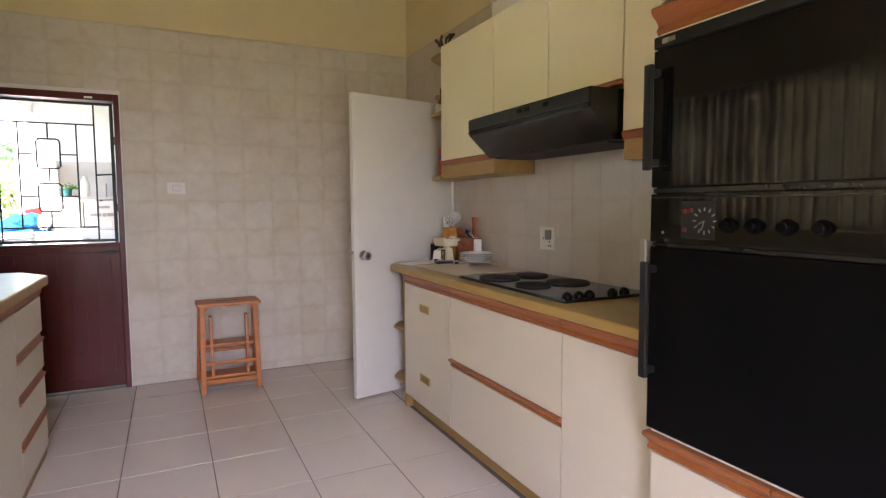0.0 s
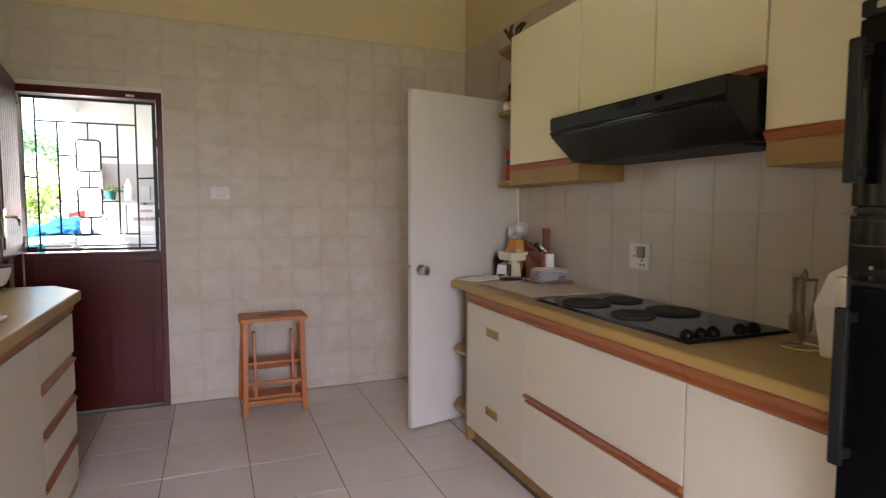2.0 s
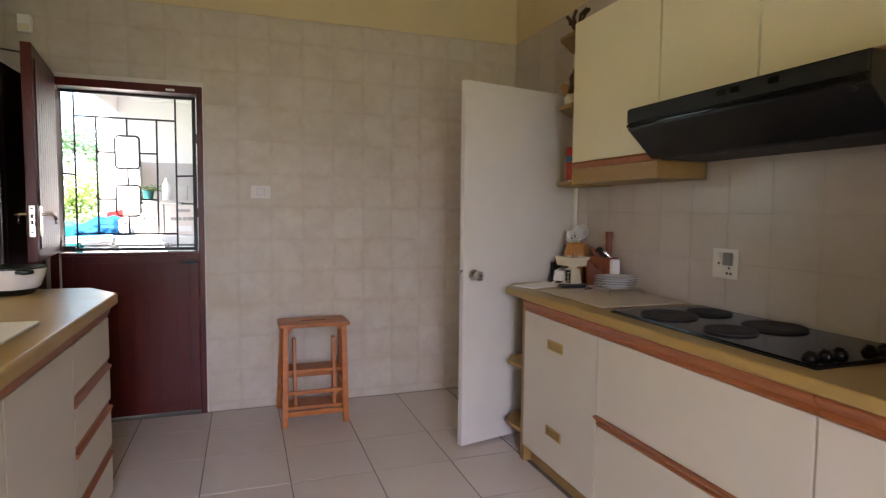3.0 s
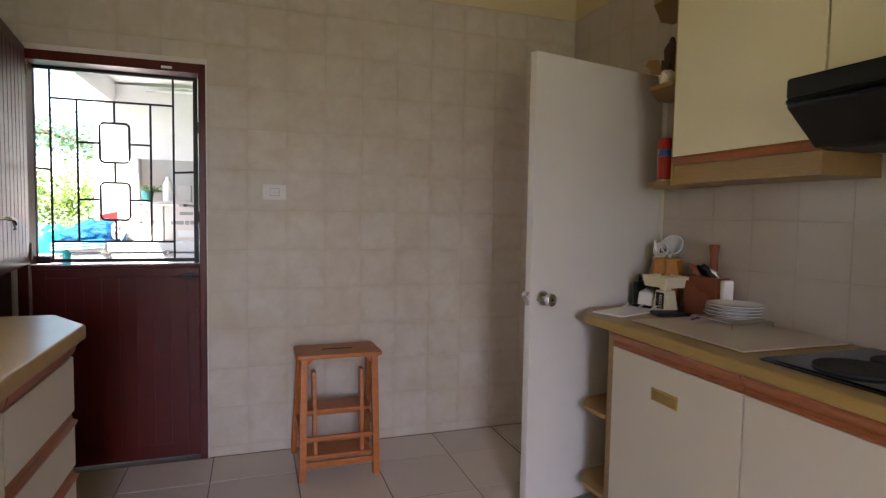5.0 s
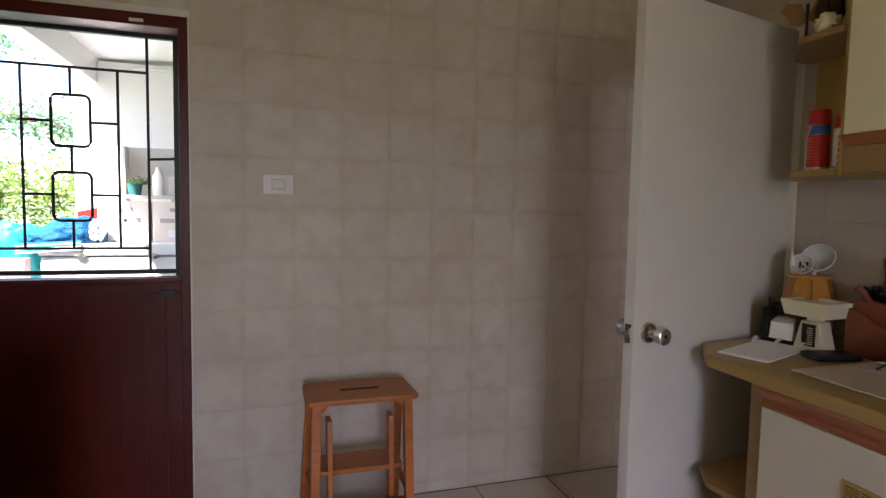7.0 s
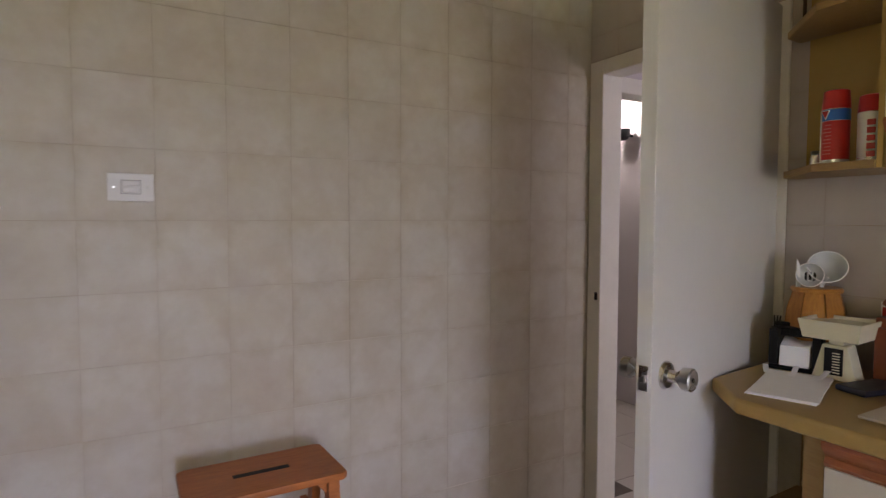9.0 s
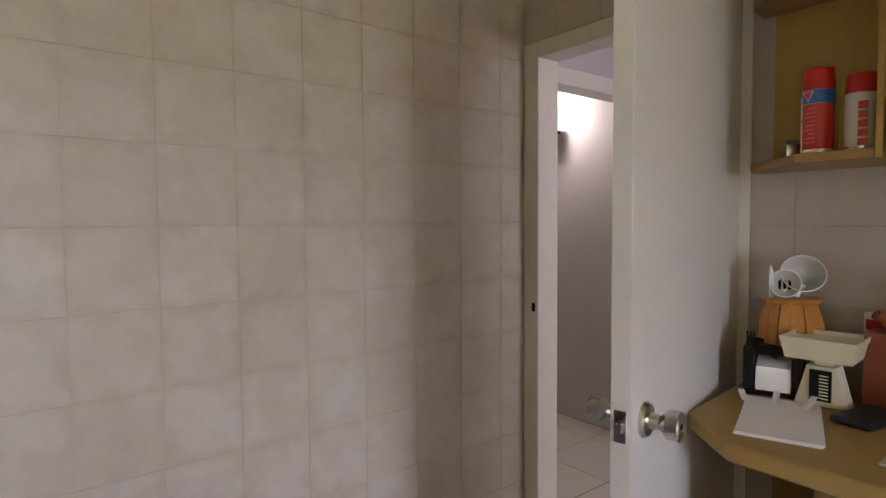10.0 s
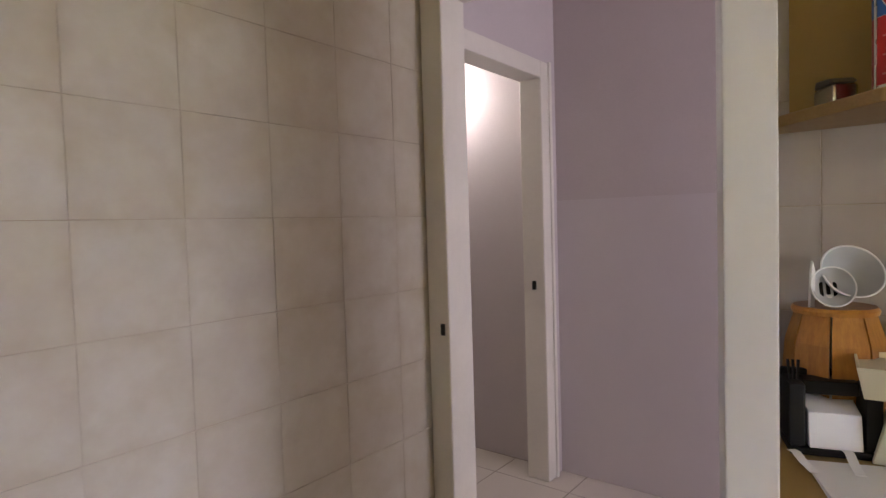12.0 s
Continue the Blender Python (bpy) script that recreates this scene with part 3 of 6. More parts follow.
# worktop with a clipped end
FRONT = 1.708
outline = [(FRONT, 1.60), (RIGHT - 0.010, 1.60), (RIGHT - 0.010, 4.055), (2.16, 4.068), (1.825, 4.038), (FRONT, 3.893)]
bm = bm_prism(outline, "z", 0.875, 0.915, 0.010, 3)
worktop = solid("worktop", bm, M_COUNTER, "mustard-tan laminate worktop with a clipped rounded end", "worktop")

# open end shelves below the worktop
es = thing("end_shelf_unit", "open corner shelves in yellow oak at the worktop's end", "shelf")
part("side_panel", bm_box(FX + 0.012, 3.709, 0.0, RIGHT - 0.0125, 3.752, 0.873), M_OAK, es)
part("back_panel", bm_box(RIGHT - 0.024, 3.753, 0.0, RIGHT - 0.0125, 4.03, 0.873), M_OAK, es)
for z in (0.14, 0.485):
    part("shelf", bm_prism([(FX + 0.035, 3.753), (RIGHT - 0.0245, 3.753), (RIGHT - 0.0245, 4.040), (2.02, 4.035), (1.80, 3.99), (FX - 0.005, 3.89), (FX + 0.005, 3.753)], "z", z, z + 0.020, 0.003), M_OAK, es)

# ---- wall units ----
UX = 2.013


def wall_unit(y0, y1, z0, z1, label, pelmet=True):
    u = thing("wall_cabinet", label, "cabinet", group="wall cabinets over the hob")
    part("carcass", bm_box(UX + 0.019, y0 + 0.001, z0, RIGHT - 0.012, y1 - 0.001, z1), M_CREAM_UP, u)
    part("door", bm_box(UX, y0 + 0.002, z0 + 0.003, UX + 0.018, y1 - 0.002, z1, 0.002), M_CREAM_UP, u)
    if pelmet:
        part("grip_rail", bm_prism([(UX + 0.02, z0 - 0.032), (UX + 0.006, z0 - 0.032), (UX, z0 - 0.02), (UX - 0.008, z0 - 0.008), (UX - 0.004, z0 + 0.002), (UX + 0.02, z0 + 0.002)],
                                   "y", y0 + 0.002, y1 - 0.002), M_TRIM, u, "red-brown wooden finger-grip rail")
        part("pelmet", bm_box(UX + 0.008, y0 + 0.002, z0 - 0.11, RIGHT - 0.011, y1 - 0.002, z0 - 0.033, 0.002), M_OAK, u, "yellow oak light pelmet box")
    return u


w1 = wall_unit(3.072, 3.735, 1.590, 2.320, "cream laminate wall cabinet with an oak pelmet")
wall_unit(2.580, 3.068, 1.795, 2.320, "cream laminate wall cabinet over the cooker hood", False)
wall_unit(2.092, 2.576, 1.795, 2.320, "cream laminate wall cabinet over the cooker hood", False)
wall_unit(1.605, 2.088, 1.590, 2.320, "cream laminate wall cabinet with an oak pelmet")
bm = bm_box(UX - 0.004, 2.094, 1.776, UX + 0.03, 3.066, 1.7935, 0.003)
solid("hood_rail", bm, M_TRIM, "red-brown wooden rail between cabinets and hood", "rail")

# end shelves beside the first wall cabinet
M_MUSTARD = material("mustard_board", (0.44, 0.29, 0.075), 0.45, vary=0.3, vscale=5, grain=0.2, gscale=60, tint=(0.36, 0.23, 0.05))
ws = thing("wall_end_shelf", "open corner shelves in brown oak beside the wall cabinet", "shelf")
part("side_panel", bm_box(UX + 0.01, 3.737, 1.475, RIGHT - 0.012, 3.750, 2.320), M_MUSTARD, ws)
part("back_panel", bm_box(RIGHT - 0.024, 3.751, 1.500, RIGHT - 0.012, 4.045, 2.268), M_MUSTARD, ws)
for z in (1.474, 1.895, 2.270):
    part("shelf", bm_prism([(UX + 0.002, 3.751), (RIGHT - 0.025, 3.751), (RIGHT - 0.025, 4.075), (2.20, 4.072), (2.02, 3.90)], "z", z, z + 0.022, 0.004), M_OAK, ws)

# cooker hood
hood = thing("cooker_hood", "black slanted cooker hood under the wall cabinets", "cooker hood")
hy0, hy1 = 2.10, 3.072
part("body", bm_prism([(RIGHT - 0.012, 1.758), (1.862, 1.758), (1.862, 1.672), (1.985, 1.560), (RIGHT - 0.012, 1.560)], "y", hy0, hy1, 0.004), M_BLACK, hood)
part("fascia", bm_box(1.855, hy0 + 0.004, 1.700, 1.8625, hy1 - 0.004, 1.752, 0.002), M_BLACK_PLASTIC, hood)
part("front_strip", bm_box(1.853, hy0 + 0.004, 1.681, 1.8625, hy1 - 0.004, 1.693, 0.002), M_BLACK_GLASS, hood)
for y in (2.36, 2.50, 2.56):
    part("switch", bm_box(1.851, y, 1.722, 1.8555, y + 0.035, 1.742, 0.001, 1), M_BLACK_GLASS, hood)
part("filter", bm_box(1.995, hy0 + 0.05, 1.552, RIGHT - 0.06, hy1 - 0.05, 1.5605, 0.002), M_CAST, hood)

# ---- tall oven unit ----
OY1, OX = 1.600, 1.690
tower = thing("oven_tower", "cream tall housing cabinet round the built-in oven", "cabinet")
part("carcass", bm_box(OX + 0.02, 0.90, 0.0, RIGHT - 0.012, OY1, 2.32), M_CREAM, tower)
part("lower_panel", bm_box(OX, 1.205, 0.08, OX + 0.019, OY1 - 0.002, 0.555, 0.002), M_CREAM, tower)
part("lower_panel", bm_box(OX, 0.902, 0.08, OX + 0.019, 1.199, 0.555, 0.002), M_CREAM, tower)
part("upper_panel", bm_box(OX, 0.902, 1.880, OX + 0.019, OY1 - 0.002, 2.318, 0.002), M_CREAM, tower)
for a, b in ((1.205, OY1 + 0.012), (0.902, 1.200)):
    part("rail", bm_prism(cove(OX, 0.557, 0.620, 0.034), "y", a, b), M_TRIM, tower, "red-brown wooden rail")
part("rail", bm_prism(cove(OX, 1.792, 1.865, 0.034), "y", 0.902, OY1 + 0.012), M_TRIM, tower, "red-brown wooden rail")
part("edge_strip", bm_box(OX - 0.004, 0.92, 1.778, OX + 0.018, OY1 - 0.004, 1.790, 0.002), M_WHITE_PLASTIC, tower, "thin white edge strip")
part("edge_strip", bm_box(OX - 0.004, 0.92, 0.622, OX + 0.018, OY1 - 0.004, 0.632, 0.002), M_WHITE_PLASTIC, tower, "thin white edge strip")

oven = thing("double_oven", "black glass built-in double oven with bar handles", "oven")
G = OX - 0.028
part("chassis", bm_box(OX - 0.006, 0.925, 0.634, OX + 0.0195, OY1 - 0.006, 1.777), M_BLACK, oven)
part("top_trim", bm_box(G - 0.004, 0.925, 1.742, OX - 0.007, OY1 - 0.008, 1.776, 0.004), M_BLACK_PLASTIC, oven)
part("badge", bm_box(G - 0.006, 1.515, 1.752, G - 0.0035, 1.560, 1.766, 0.001, 1), M_STEEL, oven, "small plain metal badge")
up = part("upper_door", bm_box(G, 0.925, 1.352, OX - 0.007, OY1 - 0.006, 1.739, 0.004), M_BLACK_GLASS, oven)
panel = part("control_panel", bm_box(G, 0.925, 1.196, OX - 0.007, OY1 - 0.006, 1.334, 0.003), M_BLACK_GLASS, oven)
part("vent_strip", bm_box(G + 0.008, 0.93, 1.336, OX - 0.008, OY1 - 0.008, 1.350, 0.001), M_BLACK, oven)
low = part("lower_door", bm_box(G, 0.925, 0.640, OX - 0.007, OY1 - 0.006, 1.182, 0.004), M_OVEN_FRONT, oven)
part("vent_strip", bm_box(G + 0.008, 0.93, 1.184, OX - 0.008, OY1 - 0.008, 1.194, 0.001), M_BLACK, oven)
for door, za, zb in ((up, 1.40, 1.695), (low, 0.800, 1.140)):
    h = part("handle", bm_box(G - 0.045, OY1 - 0.040, za, G - 0.030, OY1 - 0.012, zb, 0.005), M_BLACK_PLASTIC, door, "black bar handle")
    for zz in (za + 0.012, zb - 0.032):
        part("handle_post", bm_box(G - 0.031, OY1 - 0.036, zz, G + 0.001, OY1 - 0.016, zz + 0.02, 0.002, 1), M_BLACK_PLASTIC, door)
part("handle_cap", bm_box(G - 0.047, OY1 - 0.036, 1.141, G - 0.028, OY1 - 0.012, 1.205, 0.004), M_STEEL, low, "steel handle end")
M_MARK = material("dim_grey_marks", (0.20, 0.19, 0.19), 0.5)
M_DIMRED = material("dim_red_plastic", (0.14, 0.008, 0.007), 0.4)
clock = part("clock_display", bm_box(G - 0.003, 1.375, 1.212, G + 0.001, 1.480, 1.312, 0.001), M_BLACK_PLASTIC, panel, "dark timer clock with white dashes")
for k in range(12):
    a = radians(30 * k)
    part("dash", bm_box(G - 0.0045, -0.0015, 0.026, G - 0.0028, 0.0015, 0.036), M_MARK, clock, "", (0, 1.405, 1.260), (math.degrees(a), 0, 0), False)
for a, ln in ((200, 0.026), (245, 0.02)):
    part("hand_bar", bm_box(G - 0.0050, -0.001, 0.0, G - 0.0032, 0.001, ln), M_MARK, clock, "", (0, 1.405, 1.260), (a, 0, 0), False)
M_RED = material("red_enamel", (0.45, 0.02, 0.015), 0.35, vary=0.2, vscale=10)
for y, z in ((1.466, 1.235), (1.466, 1.285), (1.447, 1.288)):
    part("timer_button", bm_lathe([(0.006, 0), (0.006, 0.008), (0, 0.009)], 14), M_DIMRED, panel, "", (G, y, z), (0, -90, 0))
part("green_light", bm_lathe([(0.004, 0), (0.004, 0.003), (0, 0.004)], 12), M_STEEL, panel, "", (G, 1.545, 1.225), (0, -90, 0))
for y in (1.335, 1.265, 1.185, 1.105):
    kn = part("knob", bm_lathe([(0.020, 0), (0.020, 0.004), (0.015, 0.006), (0.014, 0.022), (0.012, 0.024), (0, 0.024)], 24), M_OVEN_FRONT, panel, "", (G, y, 1.250), (0, -90, 0))
part("chrome_line", bm_box(G - 0.0015, 0.93, 1.322, G + 0.001, OY1 - 0.010, 1.3245), M_CAST, panel, "thin dull metal line")

# ---- hob ----
hob = thing("hob", "black four-plate electric hob set in the worktop", "hob", (0, 0, 0.916))
part("plate", bm_box(1.795, 2.150, 0.0, 2.255, 3.045, 0.011, 0.004), M_HOB_GLASS, hob)
part("rim", bm_box(1.787, 2.142, -0.0005, 2.263, 3.053, 0.006, 0.002), M_BLACK, hob)
for x, y, r in ((1.925, 2.86, 0.105), (2.125, 2.86, 0.085), (1.925, 2.56, 0.085), (2.125, 2.56, 0.105)):
    part("hotplate", bm_lathe([(r, 0.010), (r, 0.017), (r - 0.004, 0.020), (r - 0.02, 0.0205), (r - 0.022, 0.0195), (r * 0.28, 0.0195), (r * 0.26, 0.0175), (0, 0.0175)], 48), M_CAST, hob, "", (x, y, 0))
for x, y in ((1.845, 2.205), (1.905, 2.205), (1.965, 2.210), (2.085, 2.205), (2.150, 2.205)):
    kn = part("knob", bm_lathe([(0.022, 0.010), (0.023, 0.013), (0.021, 0.020), (0.018, 0.026), (0.012, 0.030), (0.005, 0.032), (0, 0.032)], 28), M_HOB_GLASS, hob, "", (x, y, 0))
    part("grip", bm_box(-0.003, -0.012, 0.028, 0.003, 0.012, 0.034, 0.002, 1), M_HOB_GLASS, kn)

# socket over the worktop
M_SOCKET = material("greyed_socket_plastic", (0.70, 0.67, 0.62), 0.35, vary=0.15, vscale=25)
M_GREYPLUG = material("grey_plug_plastic", (0.20, 0.19, 0.18), 0.4)
so = thing("wall_socket", "white double wall socket on the splashback tiles", "socket")
part("plate", bm_box(RIGHT - 0.019, 2.876, 1.056, RIGHT - 0.008, 3.010, 1.182, 0.003), M_SOCKET, so)
for y in (2.965,):
    part("rocker", bm_box(RIGHT - 0.024, y, 1.140, RIGHT - 0.0185, y + 0.022, 1.165, 0.002, 1), M_SOCKET, so)
part("adaptor", bm_box(RIGHT - 0.034, 2.900, 1.112, RIGHT - 0.0186, 2.944, 1.166, 0.004), M_GREYPLUG, so, "grey plug adaptor")
for y, z in ((2.92, 1.100), (2.91, 1.078), (2.93, 1.078), (2.975, 1.118)):
    part("pin_hole", bm_lathe([(0.005, 0), (0.005, 0.001), (0, 0.001)], 10), M_BLACK, so, "", (RIGHT - 0.0188, y, z), (0, -90, 0))

# switch on the north wall
M_SWITCH = material("aged_white_plastic", (0.66, 0.63, 0.60), 0.35, vary=0.1, vscale=20)
M_GREYLINE = material("grey_groove", (0.28, 0.26, 0.24), 0.7)
sw = thing("light_switch", "white double light switch on the tiled wall", "switch")
part("plate", bm_box(0.394, BACK - 0.019, 1.399, 0.516, BACK - 0.008, 1.481, 0.003), M_SWITCH, sw)
for z in (1.424, 1.444):
    part("rocker", bm_box(0.432, BACK - 0.024, z, 0.478, BACK - 0.0185, z + 0.015, 0.002, 1), M_SWITCH, sw)
for za, zb in ((1.4195, 1.4215), (1.4595, 1.4615)):
    part("groove", bm_box(0.428, BACK - 0.0194, za, 0.482, BACK - 0.0188, zb), M_GREYLINE, sw)
for xa in (0.4285, 0.4800):
    part("groove", bm_box(xa, BACK - 0.0194, 1.4216, xa + 0.0015, BACK - 0.0188, 1.4594), M_GREYLINE, sw)
for x in (0.412, 0.498):
    part("screw", bm_lathe([(0.004, 0), (0.004, 0.0015), (0, 0.002)], 10), M_STEEL, sw, "", (x, BACK - 0.0185, 1.440), (90, 0, 0))

# alarm sensor
pir = thing("alarm_sensor", "small white alarm sensor high on the wall", "sensor")
part("case", bm_box(-0.845, BACK - 0.052, 2.315, -0.775, BACK - 0.008, 2.415, 0.010), M_WHITE_PLASTIC, pir)
part("lens", bm_box(-0.835, BACK - 0.056, 2.325, -0.785, BACK - 0.0515, 2.360, 0.002, 1), M_IVORY, pir)

# ---- step stool ----
st = thing("step_stool", "orange-stained wooden step stool with folding steps", "stool", (0.757, 4.70, 0), 0.0)
SEAT = [(-0.205, -0.124), (0.200, -0.124), (0.216, -0.112), (0.208, 0.112), (0.190, 0.124), (-0.196, 0.120), (-0.214, 0.106), (-0.217, -0.112)]
seat = part("seat", bm_prism(SEAT, "z", 0.607, 0.629, 0.005), M_STOOL, st)
part("slot", bm_box(-0.078, -0.012, 0.6284, 0.078, 0.010, 0.6296, 0.0005, 1), M_CAST, seat, "dark finger slot through the seat")


def leg(name, a, b, w, d):
    a, b = Vector(a), Vector(b)
    own = bmesh.new()
    vs = []
    for p in (a, b):
        vs.append([own.verts.new(p + Vector((sx * w / 2, sy * d / 2, 0))) for sx, sy in ((-1, -1), (1, -1), (1, 1), (-1, 1))])
    own.faces.new(vs[0])
    own.faces.new(list(reversed(vs[1])))
    for k in range(4):
        own.faces.new((vs[0][k], vs[0][(k + 1) % 4], vs[1][(k + 1) % 4], vs[1][k]))
    bmesh.ops.recalc_face_normals(own, faces=own.faces)
    bmesh.ops.bevel(own, geom=own.edges[:], offset=0.003, segments=2, profile=0.5, affect="EDGES")
    part(name, own, M_STOOL, st)


for sx in (-1, 1):
    leg("leg", (sx * 0.186, -0.128, 0), (sx * 0.176, -0.092, 0.607), 0.034, 0.042)
    leg("leg", (sx * 0.204, 0.236, 0), (sx * 0.184, 0.086, 0.607), 0.028, 0.042)
    leg("step_side", (sx * 0.118, -0.066, 0.113), (sx * 0.122, -0.020, 0.525), 0.020, 0.066)
    part("apron", bm_box(sx * 0.178 - 0.009, -0.071, 0.548, sx * 0.178 + 0.009, 0.066, 0.606, 0.003), M_STOOL, st)
    part("side_rail", bm_box(sx * 0.191 - 0.008, -0.100, 0.205, sx * 0.191 + 0.008, 0.170, 0.238, 0.003), M_STOOL, st)
    part("bracket", bm_prism([(sx * 0.165, 0.606), (sx * 0.125, 0.606), (sx * 0.165, 0.560)], "y", -0.098, -0.084, 0.002), M_STOOL, st)
part("step", bm_box(-0.168, -0.066, 0.312, 0.168, 0.094, 0.332, 0.004), M_STOOL, st)
part("step", bm_box(-0.166, -0.104, 0.092, 0.166, 0.060, 0.112, 0.004), M_STOOL, st)
part("stretcher", bm_box(-0.172, -0.124, 0.190, 0.172, -0.106, 0.216, 0.005), M_STOOL, st)
part("stretcher", bm_box(-0.168, -0.130, 0.058, 0.168, -0.108, 0.090, 0.005), M_STOOL, st)
part("stretcher", bm_box(-0.180, 0.178, 0.215, 0.180, 0.196, 0.243, 0.005), M_STOOL, st)

# ---- sink side ----
LX = -0.222   # front of the sink units


def recess_grip(x, z0, z1):
    return [(x - 0.02, z0), (x + 0.004, z0), (x + 0.010, z0 + 0.3 * (z1 - z0)), (x - 0.006, z0 + 0.45 * (z1 - z0)), (x - 0.010, z1), (x - 0.02, z1)]


du = thing("drawer_unit", "cream drawer unit with red-brown wooden grips", "cabinet", group="sink side base cabinets")
part("carcass", bm_box(LEFT + 0.004, 3.346, 0.0, LX - 0.019, 3.905, 0.903), M_CREAM, du)
part("plinth", bm_box(LX - 0.018, 3.348, 0.002, LX - 0.010, 3.903, 0.045), M_OAK, du)
zs = (0.050, 0.268, 0.475, 0.660, 0.850)
for a, b in zip(zs, zs[1:]):
    part("drawer_front", bm_box(LX - 0.018, 3.349, a + 0.004, LX, 3.902, b - 0.046 if b < 0.84 else b - 0.004, 0.002), M_CREAM, du)
    if b < 0.84:
        part("grip_rail", bm_prism(recess_grip(LX, b - 0.043, b + 0.002), "y", 3.350, 3.901), M_TRIM, du, "red-brown wooden drawer grip")
part("top_rail", bm_prism([(LX - 0.02, 0.852), (LX - 0.002, 0.852), (LX + 0.006, 0.868), (LX + 0.014, 0.902), (LX - 0.02, 0.902)], "y", 3.348, 3.903), M_TRIM, du, "red-brown wooden top rail")
for a, b in ((2.740, 3.344), (2.135, 2.738), (1.53, 2.133), (0.925, 1.528), (0.32, 0.923)):
    su = thing("sink_cabinet", "cream laminate base cabinet under the sink worktop", "cabinet", group="sink side base cabinets")
    part("carcass", bm_box(LEFT + 0.004, a, 0.0, LX - 0.019, b, 0.903), M_CREAM, su)
    part("plinth", bm_box(LX - 0.018, a + 0.001, 0.002, LX - 0.010, b - 0.001, 0.045), M_OAK, su)
    part("door", bm_box(LX - 0.018, a + 0.003, 0.050, LX, b - 0.003, 0.849, 0.002), M_CREAM, su)
    part("top_rail", bm_prism([(LX - 0.02, 0.852), (LX - 0.002, 0.852), (LX + 0.006, 0.868), (LX + 0.014, 0.902), (LX - 0.02, 0.902)], "y", a + 0.001, b - 0.001), M_TRIM, su, "red-brown wooden top rail")
bm = bm_prism([(LEFT + 0.002, 0.32), (-0.178, 0.32), (-0.178, 3.885), (-0.325, 4.105), (LEFT + 0.002, 4.105)], "z", 0.905, 0.955, 0.012, 3)
solid("sink_worktop", bm, M_COUNTER, "glossy mustard-tan worktop with a clipped corner", "worktop")
se = thing("sink_end_shelf", "small open end shelves beside the drawer unit", "shelf", group="sink side base cabinets")
part("post", bm_box(LEFT + 0.004, 3.907, 0.0, LEFT + 0.022, 4.09, 0.903), M_CREAM, se)
for z in (0.05, 0.26, 0.56):
    part("shelf", bm_prism([(LEFT + 0.023, 3.907), (LX - 0.02, 3.907), (LX - 0.04, 3.98), (-0.36, 4.085), (LEFT + 0.023, 4.085)], "z", z, z + 0.022, 0.004), M_OAK, se)
sink = thing("sink", "white enamel sink with draining board", "sink")
part("rim", bm_box(-0.770, 2.25, 0.9555, -0.268, 3.185, 0.968, 0.006), M_WHITE_PLASTIC, sink)
part("basin", bm_box(-0.72, 2.32, 0.966, -0.33, 2.72, 0.9695, 0.0015), M_STEEL, sink)
for k in range(7):
    part("drain_rib", bm_box(-0.70 + k * 0.055, 2.80, 0.967, -0.68 + k * 0.055, 3.12, 0.9715, 0.0015, 1), M_WHITE_PLASTIC, sink)
M_DARKGREEN = material("dark_green_plastic", (0.012, 0.03, 0.022), 0.4)
M_BROWN = material("dark_brown_enamel", (0.020, 0.008, 0.006), 0.35, vary=0.4, vscale=3, rvary=0.1)
pan = thing("mixing_bowl", "white bowl with dark green rim and grips", "bowl", (-0.60, 3.955, 0.955))
part("bowl", bm_lathe([(0.0, 0.012), (0.085, 0.012), (0.112, 0.035), (0.128, 0.075), (0.134, 0.112), (0.128, 0.112), (0.108, 0.04), (0.08, 0.018), (0, 0.018)], 40), M_WHITE_PLASTIC, pan)
part("base", bm_lathe([(0.0, 0.001), (0.086, 0.001), (0.104, 0.022), (0.101, 0.028), (0.0, 0.014)], 40), M_BLACK, pan, "black bowl base")
part("rim", bm_lathe([(0.120, 0.112), (0.137, 0.112), (0.137, 0.118), (0.120, 0.118)], 40), M_DARKGREEN, pan)
part("grip", bm_prism([(0.11, -0.035), (0.165, -0.025), (0.175, 0.0), (0.165, 0.025), (0.11, 0.035)], "z", 0.095, 0.112, 0.005), M_DARKGREEN, pan, "dark green side grip", (0, 0, 0), (0, 0, -50))
fr = thing("tall_fridge", "tall dark brown refrigerator in the corner", "refrigerator")
part("body", bm_box(-1.36, 4.40, 0.03, -0.745, 4.955, 2.03, 0.012), M_BROWN, fr)
part("door", bm_box(-1.36, 4.345, 0.75, -0.745, 4.397, 2.03, 0.010), M_BROWN, fr)
part("door", bm_box(-1.36, 4.345, 0.05, -0.745, 4.397, 0.742, 0.010), M_BROWN, fr)
for x in (-1.32, -0.79):
    for y in (4.46, 4.90):
        part("foot", bm_lathe([(0.02, 0), (0.02, 0.031)], 12), M_BLACK, fr, "", (x, y, 0))

